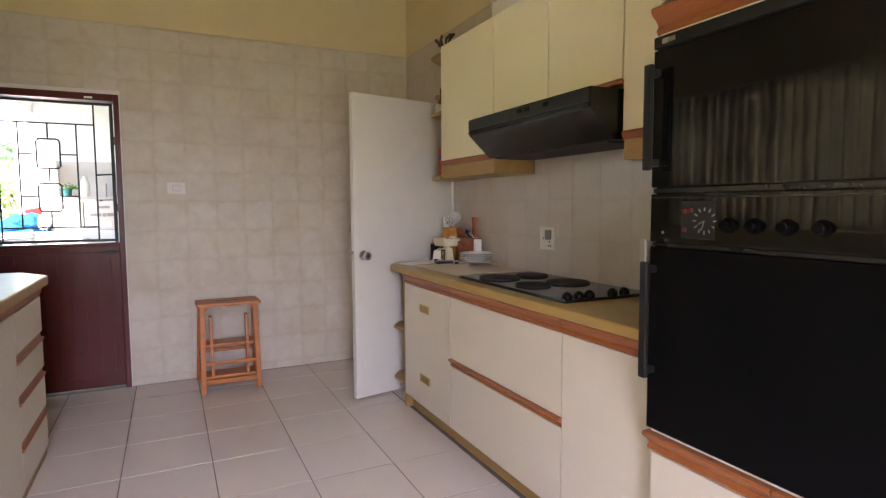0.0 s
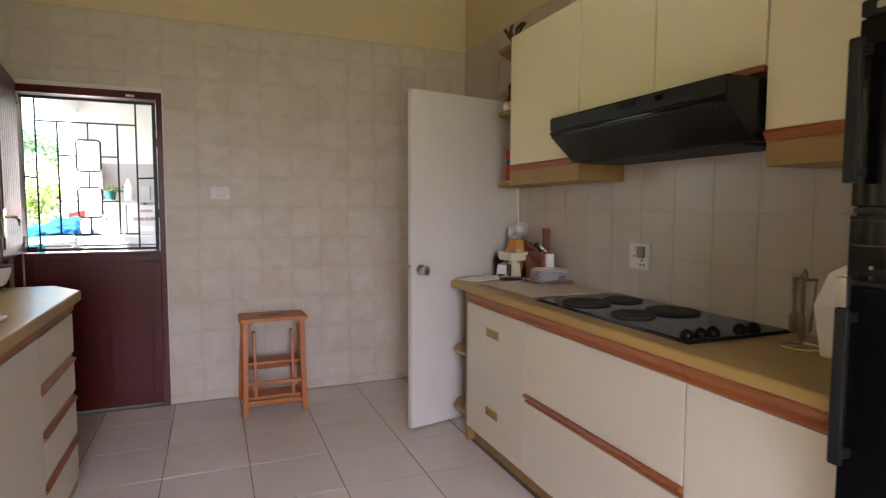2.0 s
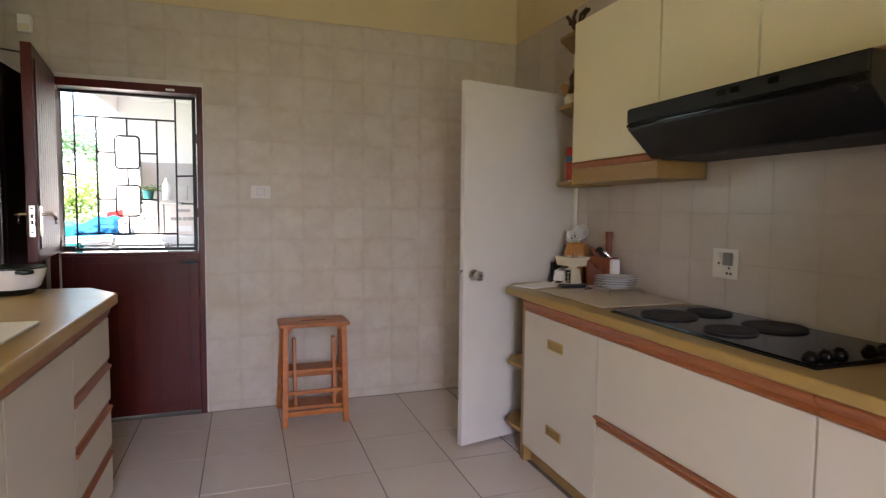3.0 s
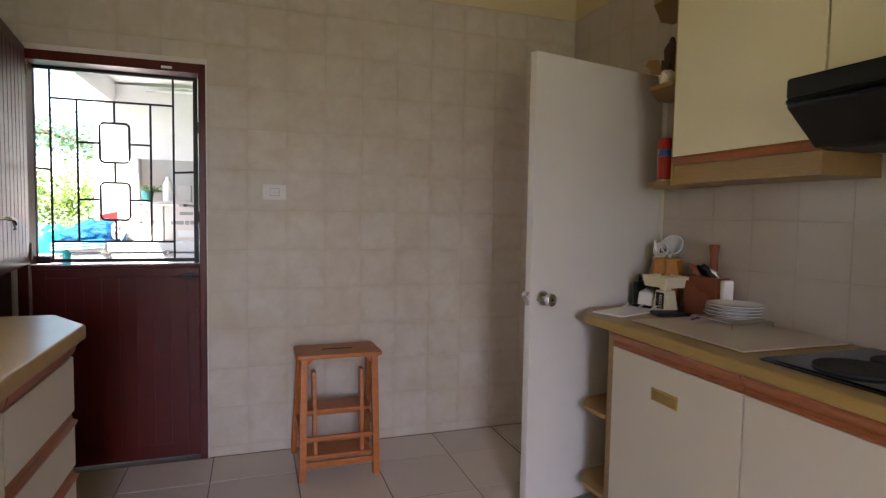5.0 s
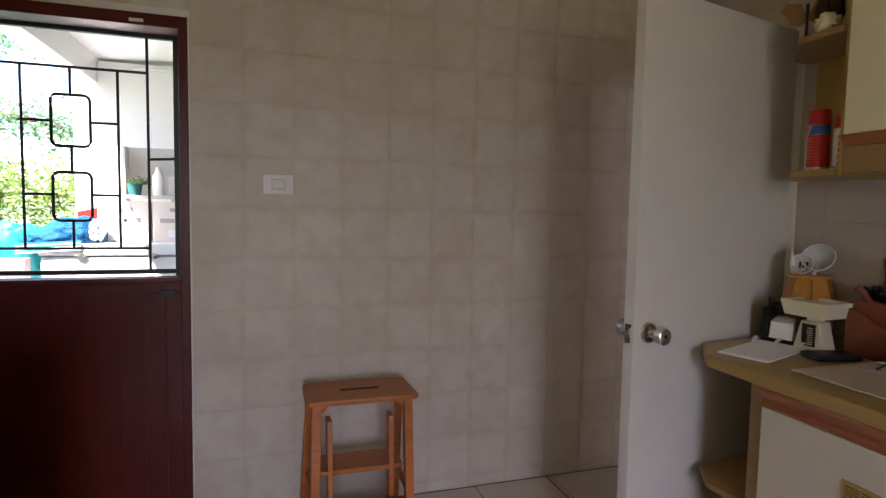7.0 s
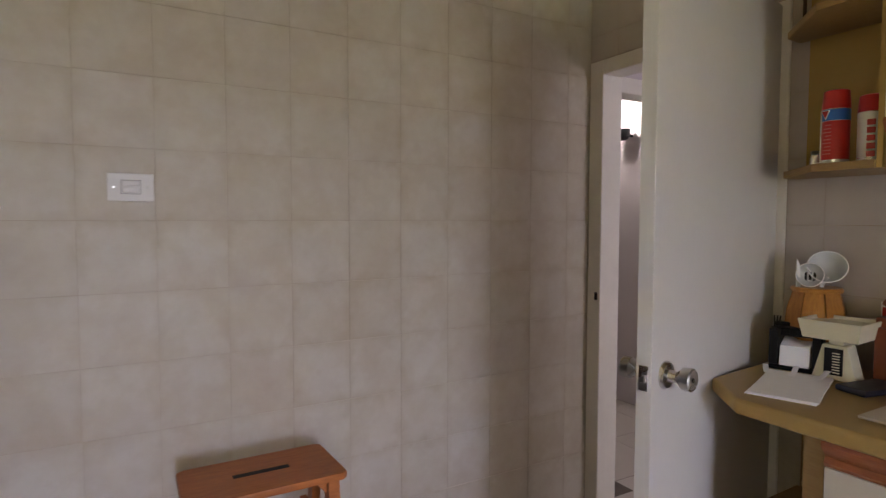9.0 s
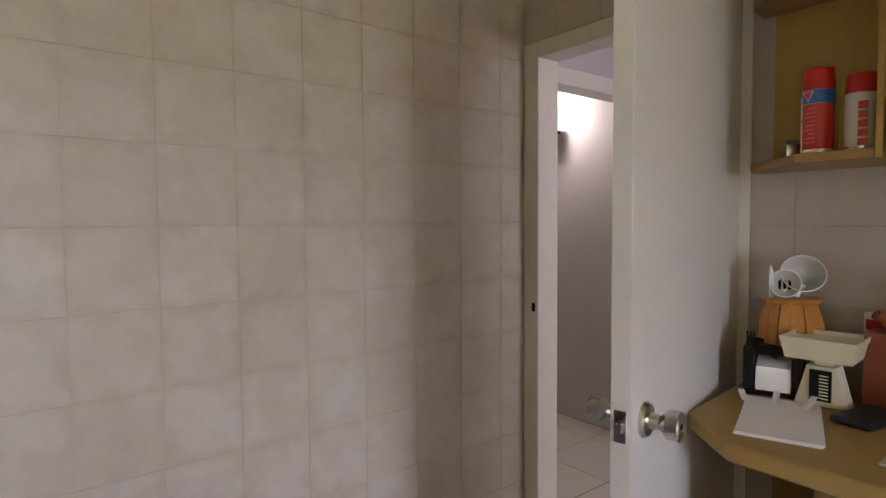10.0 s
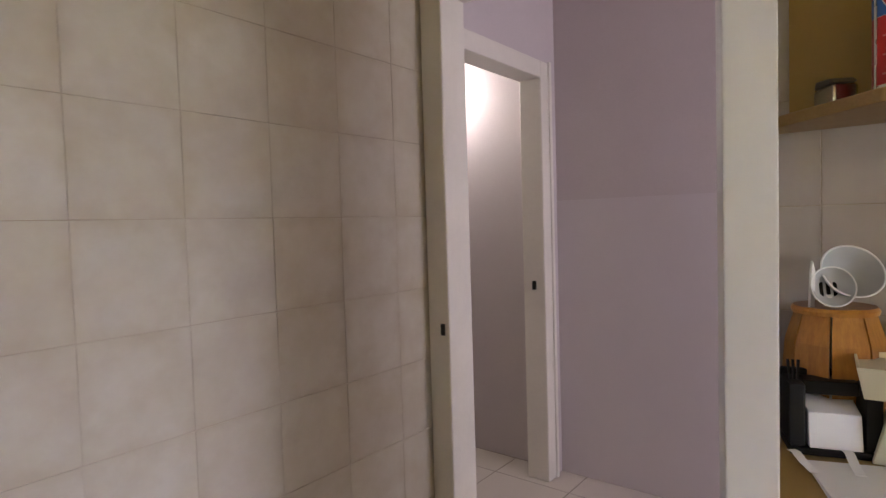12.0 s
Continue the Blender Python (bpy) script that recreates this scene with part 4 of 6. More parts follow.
# ---- things on the worktop ----
M_PAPER = material("white_paper", (0.87, 0.86, 0.87), 0.85, vary=0.06, vscale=20)
M_BOARD = material("pale_cutting_board", (0.58, 0.50, 0.38), 0.35, vary=0.12, vscale=8)
M_ORANGE_WOOD = material("orange_wood", (0.62, 0.29, 0.055), 0.28, vary=0.4, vscale=8, grain=0.5, gscale=30, stretch=(5, 5, 1), tint=(0.26, 0.09, 0.02))
M_BLOCK = material("red_wood_block", (0.27, 0.07, 0.025), 0.42, vary=0.4, vscale=6, grain=0.4, gscale=30, tint=(0.15, 0.035, 0.013))
M_PLATE = material("glazed_plate", (0.78, 0.78, 0.80), 0.12, vary=0.05, vscale=10)
M_NAVY = material("dark_navy_case", (0.012, 0.013, 0.022), 0.4)
M_PINK = material("pink_card", (0.70, 0.48, 0.50), 0.8, vary=0.2, vscale=40)
M_CANBLUE = material("blue_label", (0.02, 0.12, 0.42), 0.3)
M_CANRED = material("red_label", (0.50, 0.02, 0.02), 0.28, vary=0.25, vscale=40)
M_CANWHITE = material("white_label", (0.70, 0.68, 0.64), 0.3)
M_YELLOWTIN = material("yellow_label", (0.65, 0.50, 0.03), 0.35)
TOP = 0.9155

pad = thing("notepad", "stack of loose white notepaper on the worktop's end", "paper", (1.920, 3.878, TOP), 19.6)
for k in range(4):
    part("sheet", bm_box(-0.140, -0.076, 0.0015 * k, 0.140, 0.076, 0.0015 * k + 0.0014), M_PAPER, pad, "", (0.0008 * k, -0.0006 * k, 0), (0, 0, 0.5 * k - 1))
for k in range(3):
    part("curled_strip", bm_prism([(0.095, 0.0062), (0.125, 0.009 + 0.002 * k), (0.148, 0.016 + 0.003 * k), (0.164, 0.014 + 0.004 * k), (0.164, 0.0148 + 0.004 * k), (0.148, 0.0170 + 0.003 * k), (0.125, 0.0098 + 0.002 * k), (0.095, 0.0070)],
                                  "y", -0.007, 0.007), M_PAPER, pad, "", (0, 0.050 - 0.034 * k, 0), (0, 0, 14 - 16 * k))

org = thing("desk_organiser", "black plastic desk organiser holding white memo sheets", "organiser", (2.120, 3.970, TOP), -72)
part("tray", bm_box(-0.066, -0.045, 0.0, 0.066, 0.045, 0.012, 0.003), M_BLACK_PLASTIC, org)
part("back", bm_box(-0.066, 0.030, 0.0125, 0.066, 0.045, 0.128, 0.004), M_BLACK_PLASTIC, org)
for x in (-0.066, 0.042):
    part("side_cup", bm_box(x, -0.040, 0.0125, x + 0.024, 0.0295, 0.118, 0.004), M_BLACK_PLASTIC, org)
part("bridge", bm_box(-0.0415, -0.012, 0.094, 0.0415, 0.0295, 0.118, 0.003), M_BLACK_PLASTIC, org)
part("memo_block", bm_prism([(-0.044, 0.013), (0.026, 0.013), (0.026, 0.088), (-0.034, 0.070)], "x", -0.038, 0.038, 0.002), M_PAPER, org, "white memo sheets")
for k in range(3):
    part("pencil", bm_tube([(-0.058 + 0.005 * k, -0.01, 0.11), (-0.061 + 0.008 * k, 0.0, 0.150)], 0.0025, 6), M_BLACK_PLASTIC, org)

bar_ = thing("utensil_barrel", "faceted orange wooden barrel with white utensils", "utensil holder", (2.208, 3.968, TOP))
prof = [(0.060, 0.0), (0.074, 0.05), (0.082, 0.11), (0.077, 0.17), (0.062, 0.222)]
for k in range(8):
    own = bmesh.new()
    a0, a1 = 2 * math.pi * (k + 0.03) / 8, 2 * math.pi * (k + 0.97) / 8
    rows = [[own.verts.new((rr * math.cos(a), rr * math.sin(a), z)) for rr, a in ((r, a0), (r, a1), (r - 0.009, a1), (r - 0.009, a0))] for r, z in prof]
    for a, b in zip(rows, rows[1:]):
        for q in range(4):
            own.faces.new((a[q], a[(q + 1) % 4], b[(q + 1) % 4], b[q]))
    own.faces.new(rows[0])
    own.faces.new(list(reversed(rows[-1])))
    bmesh.ops.recalc_face_normals(own, faces=own.faces)
    part("stave", own, M_ORANGE_WOOD, bar_, "", (0, 0, 0), (0, 0, 0), False)
part("base", bm_lathe([(0.060, 0.004), (0.062, 0.010), (0, 0.010)], 24), M_BLOCK, bar_)
part("rim", bm_lathe([(0.044, 0.221), (0.066, 0.221), (0.068, 0.228), (0.064, 0.234), (0.044, 0.234)], 32), M_ORANGE_WOOD, bar_)
M_UTENSIL = material("greyed_white_plastic", (0.56, 0.56, 0.55), 0.4, vary=0.15, vscale=30)
sieve = part("strainer", bm_lathe([(0.0, -0.030), (0.024, -0.025), (0.042, -0.010), (0.051, 0.012), (0.049, 0.013), (0.040, -0.007), (0.022, -0.022), (0, -0.027)], 32), M_UTENSIL, bar_,
             "greyish white plastic strainer bowl", (0.010, -0.022, 0.290), (60, 0, -62))
part("rim", bm_tube([(0.050 * math.cos(k * math.pi / 18), 0.050 * math.sin(k * math.pi / 18), 0.013) for k in range(36)], 0.0018, 8, closed=True), M_WHITE_PLASTIC, sieve)
ladle = part("slotted_ladle", bm_lathe([(0.0, -0.014), (0.018, -0.012), (0.032, 0.002), (0.036, 0.014), (0.034, 0.014), (0.029, 0.003), (0.016, -0.009), (0, -0.011)], 28), M_UTENSIL, bar_,
             "white plastic slotted ladle", (-0.030, 0.004, 0.268), (74, 0, -66))
part("rim", bm_tube([(0.035 * math.cos(k * math.pi / 16), 0.035 * math.sin(k * math.pi / 16), 0.014) for k in range(32)], 0.0015, 8, closed=True), M_WHITE_PLASTIC, ladle)
for x in (-0.011, 0.0, 0.011):
    part("slot", bm_box(x - 0.003, -0.014, -0.0115, x + 0.003, 0.012, -0.0085), M_BLACK, ladle)
part("utensil_stem", bm_tube([(0.0, 0.0, 0.06), (0.005, -0.012, 0.24), (0.006, -0.026, 0.266)], 0.006), M_WHITE_PLASTIC, bar_)
part("utensil_stem", bm_tube([(0.0, 0.0, 0.06), (-0.016, 0.008, 0.235), (-0.024, 0.006, 0.256)], 0.006), M_WHITE_PLASTIC, bar_)
part("utensil", bm_prism([(-0.007, 0.06), (0.007, 0.06), (0.005, 0.30), (-0.003, 0.322), (-0.006, 0.30)], "y", -0.0025, 0.0025, 0.001), M_WHITE_PLASTIC, bar_, "flat white plastic handle", (-0.006, 0.040, 0.0), (6, -6, -30))

sc = thing("kitchen_scale", "ivory kitchen scale with a square pan on top", "scale", (2.112, 3.858, TOP), -86)
part("foot", bm_prism([(-0.055, 0.0), (0.055, 0.0), (0.050, 0.016), (0.030, 0.095), (-0.030, 0.095), (-0.050, 0.016)], "x", -0.028, 0.028, 0.004), M_IVORY, sc, "", (0, 0, 0), (0, 0, 90))
part("dial", bm_box(-0.022, -0.0335, 0.014, 0.022, -0.0275, 0.086, 0.001), M_BLACK, sc, "black dial with pale marks")
for k in range(8):
    part("dial_mark", bm_box(-0.002, -0.0345, 0.020 + 0.0075 * k, 0.016, -0.0332, 0.0225 + 0.0075 * k), M_IVORY, sc)
part("neck", bm_box(-0.018, -0.018, 0.093, 0.018, 0.018, 0.118, 0.003), M_IVORY, sc)
own = bmesh.new()
lo = [own.verts.new((sx * 0.066, sy * 0.060, 0.112)) for sx, sy in ((-1, -1), (1, -1), (1, 1), (-1, 1))]
hi = [own.verts.new((sx * 0.076, sy * 0.070, 0.162)) for sx, sy in ((-1, -1), (1, -1), (1, 1), (-1, 1))]
ih = [own.verts.new((sx * 0.072, sy * 0.066, 0.162)) for sx, sy in ((-1, -1), (1, -1), (1, 1), (-1, 1))]
il = [own.verts.new((sx * 0.070, sy * 0.064, 0.153)) for sx, sy in ((-1, -1), (1, -1), (1, 1), (-1, 1))]
own.faces.new(lo)
for a, b in ((lo, hi), (hi, ih), (ih, il)):
    for k in range(4):
        own.faces.new((a[k], a[(k + 1) % 4], b[(k + 1) % 4], b[k]))
own.faces.new(il)
bmesh.ops.recalc_face_normals(own, faces=own.faces)
part("pan", own, M_IVORY, sc, "square ivory weighing pan", (0, 0, 0), (0, 0, 0), False)

kb = thing("knife_block", "red-brown wooden knife block with black handled knives", "knife block", (2.222, 3.722, TOP))
part("block", bm_box(-0.045, -0.090, 0.0, 0.030, 0.080, 0.172, 0.004), M_BLOCK, kb)
part("front_board", bm_prism([(-0.075, 0.0), (0.075, 0.0), (0.075, 0.15), (0.02, 0.135), (-0.02, 0.11), (-0.075, 0.10)], "x", -0.060, -0.046, 0.002), M_BLOCK, kb)
for k, (x, y, h, mm) in enumerate(((-0.02, -0.05, 0.055, M_BLACK_PLASTIC), (0.0, -0.02, 0.07, M_BLACK_PLASTIC), (0.02, 0.01, 0.06, M_BLACK_PLASTIC), (0.03, 0.045, 0.05, M_BLACK_PLASTIC), (-0.02, 0.03, 0.065, M_BLOCK), (0.0, -0.06, 0.04, M_STEEL))):
    part("knife_handle", bm_tube([(x, y, 0.168), (x - 0.020, y + 0.012, 0.175 + h * 0.45), (x - 0.034, y + 0.024, 0.178 + h * 0.6)], 0.011, 10), mm, kb)
part("card", bm_box(-0.03, -0.122, 0.0, 0.02, -0.096, 0.165, 0.006), M_PAPER, kb, "white card beside the block")
mill = thing("pepper_mill", "tall turned red-brown wooden pepper mill", "pepper mill", (2.266, 3.740, TOP))
part("body", bm_lathe([(0.026, 0), (0.026, 0.02), (0.021, 0.06), (0.019, 0.12), (0.022, 0.17), (0.018, 0.185), (0, 0.185)], 24), M_BLOCK, mill)
part("head", bm_lathe([(0.016, 0.186), (0.019, 0.20), (0.016, 0.255), (0.022, 0.300), (0.019, 0.308), (0, 0.308)], 24), M_BLOCK, mill)
sp = thing("spice_packet", "small white and red spice packet standing by the wall", "packet", (2.272, 3.790, TOP))
part("packet", bm_box(-0.012, -0.035, 0, 0.012, 0.035, 0.205, 0.002), M_PAPER, sp)
part("print_band", bm_box(-0.0135, -0.030, 0.165, -0.0115, 0.030, 0.190), M_CANRED, sp)
part("print_band", bm_box(-0.0135, -0.028, 0.130, -0.0115, 0.022, 0.140), M_BLACK, sp)

solid("phone", bm_box(-0.075, -0.04, 0, 0.075, 0.04, 0.018, 0.007), M_NAVY, "dark navy phone case lying on the worktop", "phone", (2.055, 3.755, TOP), -12)
bd = thing("cutting_board", "pale glass cutting board with white edge", "cutting board", (0, 0, TOP))
part("board", bm_box(1.800, 3.125, 0.003, 2.262, 3.672, 0.009, 0.002), M_BOARD, bd)
for x, y in ((1.83, 3.15), (2.23, 3.15), (1.83, 3.61), (2.23, 3.61)):
    part("pad", bm_lathe([(0.008, 0), (0.008, 0.003)], 10), M_WHITE_PLASTIC, bd, "", (x, y, 0))
cd = thing("postcard", "small pink card with a dark pen mark", "card", (2.050, 3.605, TOP + 0.0095), 20)
part("card", bm_box(-0.05, -0.04, 0, 0.05, 0.04, 0.0015), M_PINK, cd)
part("pen_mark", bm_box(-0.03, -0.004, 0.0015, 0.035, 0.004, 0.0075, 0.003), M_NAVY, cd)

tv = thing("wire_trivet", "chromed wire cooling trivet under the plates", "trivet", (2.135, 3.500, TOP + 0.0095))
for k in range(7):
    part("wire", bm_tube([(-0.098, -0.09 + 0.03 * k, 0.024), (0.098, -0.09 + 0.03 * k, 0.024)], 0.0018, 6), M_CHROME, tv)
part("rim_wire", bm_tube([(-0.10, -0.10, 0.021), (0.10, -0.10, 0.021), (0.10, 0.10, 0.021), (-0.10, 0.10, 0.021)], 0.003, 6, closed=True), M_CHROME, tv)
for x in (-0.10, 0.10):
    for y in (-0.10, 0.10):
        part("foot", bm_tube([(x, y, 0.0), (x, y, 0.021)], 0.004, 8), M_CHROME, tv)
plate_bm = [(0.0, 0.004), (0.055, 0.004), (0.058, 0.0), (0.063, 0.0), (0.067, 0.004), (0.103, 0.014), (0.105, 0.017), (0.101, 0.0175), (0.068, 0.009), (0, 0.008)]
first = thing("dinner_plate", "white glazed dinner plate in a short stack", "plate", (2.135, 3.500, TOP + 0.036), group="stack of plates")
part("dish", bm_lathe(plate_bm, 48), M_PLATE, first)
for k in range(1, 4):
    copy_thing(first, pose(2.135 + 0.003 * (k % 2), 3.500 - 0.003 * k, TOP + 0.036 + 0.0125 * k))

M_DULL = material("dull_steel", (0.30, 0.28, 0.26), 0.38, metal=1.0, rvary=0.1)
M_SERVER = material("tarnished_steel", (0.30, 0.26, 0.22), 0.35, metal=1.0, rvary=0.1)
us = thing("utensil_stand", "steel wire stand with hanging serving utensils", "utensil stand", (2.085, 1.985, TOP))
part("base_ring", bm_tube([(0.054 * math.cos(a * math.pi / 14), 0.054 * math.sin(a * math.pi / 14), 0.004) for a in range(28)], 0.004, 8, closed=True), M_CHROME, us)
part("base_bar", bm_tube([(-0.054, 0, 0.004), (0.054, 0, 0.004)], 0.0035), M_CHROME, us)
part("post", bm_tube([(0, 0, 0.004), (0, 0, 0.205), (0.012, 0.0, 0.228), (0.0, 0.0, 0.246), (-0.012, 0, 0.228), (0, 0, 0.205)], 0.0045), M_DULL, us)
part("top_ring", bm_tube([(0.030 * math.cos(a * math.pi / 10), 0.030 * math.sin(a * math.pi / 10), 0.215) for a in range(20)], 0.003, 6, closed=True), M_DULL, us)
for a, w, l in ((200, 0.015, 0.185), (320, 0.017, 0.165), (80, 0.016, 0.17)):
    x, y = 0.033 * math.cos(radians(a)), 0.033 * math.sin(radians(a))
    part("server", bm_prism([(-0.008, 0.004), (0.008, 0.004), (0.006, -0.06), (0.006, -0.10), (w, -0.118), (w, -l + 0.012), (w * 0.5, -l), (-w * 0.5, -l), (-w, -l + 0.012), (-w, -0.118), (-0.006, -0.10), (-0.006, -0.06)],
                            "y", -0.0015, 0.0015), M_SERVER, us, "dark steel serving utensil", (x, y, 0.213), (4, 0, a + 60))
jug = thing("paper_bag", "white folded paper bag standing by the oven tower", "bag", (2.095, 1.845, TOP), 12)
own = bmesh.new()
lo = [own.verts.new(v) for v in ((-0.045, -0.06, 0), (0.045, -0.06, 0), (0.045, 0.06, 0), (-0.045, 0.06, 0))]
mid = [own.verts.new(v) for v in ((-0.062, -0.075, 0.16), (0.06, -0.07, 0.15), (0.06, 0.085, 0.17), (-0.058, 0.08, 0.15))]
hi = [own.verts.new(v) for v in ((-0.03, -0.085, 0.330), (0.02, -0.080, 0.335), (0.02, 0.05, 0.255), (-0.03, 0.055, 0.245))]
own.faces.new(lo)
for a, b in ((lo, mid), (mid, hi)):
    for k in range(4):
        own.faces.new((a[k], a[(k + 1) % 4], b[(k + 1) % 4], b[k]))
own.faces.new(hi)
bmesh.ops.recalc_face_normals(own, faces=own.faces)
bmesh.ops.bevel(own, geom=own.edges[:], offset=0.004, segments=2, profile=0.5, affect="EDGES")
part("bag", own, M_PAPER, jug)

# ---- things on the wall end shelves ----
S1, S2, S3 = 1.4965, 1.9175, 2.2925


def spray_can(name, label, at, r, h, turn, cap, low, band):
    c = thing(name, label, "spray can", at, turn)
    part("can", bm_lathe([(r * 0.92, 0.0), (r, 0.004), (r, h * 0.74), (r * 0.9, h * 0.77), (0, h * 0.77)], 32), M_STEEL, c)
    part("label", bm_lathe([(r + 0.0006, 0.012), (r + 0.0006, h * 0.58)], 32), low, c)
    part("band", bm_lathe([(r + 0.0007, h * 0.585), (r + 0.0007, h * 0.735)], 32), band, c)
    part("cap", bm_lathe([(r * 1.03, h * 0.745), (r * 1.02, h * 0.80), (r * 0.93, h * 0.985), (r * 0.80, h), (0, h)], 32), cap, c)
    return c


c1 = spray_can("spray_can", "red spray can with blue band and red cap", (2.100, 3.880, S1), 0.032, 0.197, 0, M_CANRED, M_CANRED, M_CANBLUE)
shield = part("shield_mark", bm_prism([(-0.013, 0.142), (0.013, 0.142), (0.0, 0.119)], "x", -0.0345, -0.0325), M_CANWHITE, c1, "pale shield mark", (0, 0, 0), (0, 0, -18))
part("shield_fill", bm_prism([(-0.0105, 0.1405), (0.0105, 0.1405), (0.0, 0.1215)], "x", -0.0352, -0.0344), M_CANRED, shield)
part("seam", bm_lathe([(0.0030, 0.006), (0.0030, 0.145)], 6), M_STEEL, c1, "bare metal seam", (-0.0178, 0.0268, 0))
M_PRINTPINK = material("faded_pink_print", (0.56, 0.17, 0.15), 0.4)
for k in range(9):
    part("print_line", bm_box(-0.0336, -0.012, 0.026 + 0.0095 * k, -0.0318, 0.012 - 0.004 * (k % 3), 0.0285 + 0.0095 * k), M_PRINTPINK, c1, "", (0, 0, 0), (0, 0, -12))
c2 = spray_can("spray_can", "white spray can with red print and red cap", (2.110, 3.800, S1), 0.030, 0.172, 0, M_CANRED, M_CANWHITE, M_CANWHITE)
for k in range(5):
    part("print_bar", bm_box(-0.0335, -0.010, 0.012 + 0.020 * k, -0.0312, 0.008, 0.027 + 0.020 * k, 0.001, 1), M_CANRED, c2, "", (0, 0, 0), (0, 0, 20))
c3 = spray_can("spray_can", "yellow tin standing behind the spray cans", (2.178, 3.835, S1), 0.026, 0.18, 0, M_YELLOWTIN, M_YELLOWTIN, M_YELLOWTIN)
tn = thing("silver_tin", "small crumpled silver foil packet on the shelf", "packet", (2.19, 3.965, S1), 30)
part("foil", bm_box(-0.034, -0.022, 0, 0.034, 0.022, 0.040, 0.008), M_STEEL, tn)
part("lid", bm_prism([(-0.034, 0.0405), (0.034, 0.0405), (0.026, 0.054), (-0.02, 0.050)], "y", -0.020, 0.020, 0.003), M_DULL, tn)

M_DRIFT = material("dark_driftwood", (0.05, 0.028, 0.018), 0.8, vary=0.6, vscale=12, bump=0.6, bscale=60, tint=(0.11, 0.06, 0.035))
M_BUTTER = material("pale_carved_wood", (0.42, 0.24, 0.09), 0.5, vary=0.5, vscale=14, tint=(0.22, 0.11, 0.04))
own = bmesh.new()
bmesh.ops.create_icosphere(own, subdivisions=4, radius=1.0)
for v in own.verts:
    n = noise.noise(v.co * 2.4) * 0.45 + noise.noise(v.co * 6.0) * 0.15
    v.co = Vector((v.co.x * 0.036 * (1 + n), v.co.y * 0.034 * (1 + n), 0.105 + v.co.z * 0.112 * (1 + 0.3 * n)))
solid("carved_bark", own, M_DRIFT, "dark carved piece of bark standing on the shelf", "ornament", (2.120, 3.885, S2))
own = bmesh.new()
bmesh.ops.create_icosphere(own, subdivisions=3, radius=1.0)
for v in own.verts:
    n = noise.noise(v.co * 3.1 + Vector((5, 0, 0))) * 0.5
    v.co = Vector((v.co.x * 0.034 * (1 + n), v.co.y * 0.03 * (1 + n), 0.030 + v.co.z * 0.034 * (1 + n)))
solid("shell_ornament", own, M_IVORY, "cream knobbly shell ornament on the shelf", "ornament", (2.062, 3.845, S2))
bf = thing("wooden_butterfly", "carved pale wooden butterfly on the shelf", "ornament", (2.165, 4.005, S2), -55)
for sx in (-1, 1):
    part("wing", bm_prism([(0.0, 0.02), (sx * 0.02, 0.075), (sx * 0.065, 0.085), (sx * 0.085, 0.06), (sx * 0.06, 0.04), (sx * 0.055, 0.012), (sx * 0.02, 0.006)], "y", -0.004, 0.004, 0.0015), M_BUTTER, bf, "", (0, 0, 0.085), (0, 0, sx * 12))
part("body", bm_tube([(0, 0, 0.0), (0, 0, 0.155)], 0.005), M_DRIFT, bf)
bird = thing("dark_ornament", "dark twisted metal ornament on the top shelf", "ornament", (2.10, 3.85, S3), 20)
part("foot", bm_lathe([(0.03, 0), (0.028, 0.008), (0.01, 0.016), (0, 0.016)], 20), M_DRIFT, bird)
for k in range(6):
    a = radians(60 * k)
    part("leaf", bm_tube([(0, 0, 0.012), (0.03 * math.cos(a), 0.03 * math.sin(a), 0.05 + 0.008 * k), (0.05 * math.cos(a + 0.5), 0.05 * math.sin(a + 0.5), 0.055 + 0.012 * k)], 0.008, 6), M_DRIFT, bird)

bird.scale = (1.25, 1.25, 1.35)

# things stored over the wall cabinets
sb = thing("storage_box", "long pale grey box lying over the wall cabinets", "box", (0, 0, 2.3205))
part("box", bm_box(2.09, 2.60, 0, 2.27, 3.22, 0.125, 0.006), M_CANWHITE, sb)
part("lid", bm_box(2.085, 2.595, 0.1255, 2.275, 3.225, 0.145, 0.004), M_CANWHITE, sb)
solid("blue_packet", bm_box(-0.02, -0.07, 0, 0.05, 0.07, 0.06, 0.008), M_CANBLUE, "small blue packet lying over the wall cabinets", "packet", (2.06, 2.50, 2.3205))

# ---- windows ----
M_GLASS = bpy.data.materials.new("window_glass")
M_GLASS.use_nodes = True
gb = M_GLASS.node_tree.nodes["Principled BSDF"]
gb.inputs["Transmission Weight"].default_value, gb.inputs["Roughness"].default_value, gb.inputs["IOR"].default_value = 1.0, 0.0, 1.45
M_CURTAIN = bpy.data.materials.new("curtain_cotton")
M_CURTAIN.use_nodes = True
cn = M_CURTAIN.node_tree
cb = cn.nodes["Principled BSDF"]
cb.inputs["Base Color"].default_value, cb.inputs["Roughness"].default_value = (0.72, 0.68, 0.60, 1), 0.9
ct = cn.nodes.new("ShaderNodeBsdfTranslucent")
ct.inputs["Color"].default_value = (0.75, 0.71, 0.62, 1)
# shade between the pleats, painted into the cloth as dark vertical bands
cw = cn.nodes.new("ShaderNodeTexWave")
cw.bands_direction = "Y"
cw.inputs["Scale"].default_value, cw.inputs["Distortion"].default_value, cw.inputs["Detail Scale"].default_value = 4.0, 2.5, 0.6
cr = cn.nodes.new("ShaderNodeMapRange")
cr.inputs["From Max"].default_value = 0.4
cx = cn.nodes.new("ShaderNodeMix")
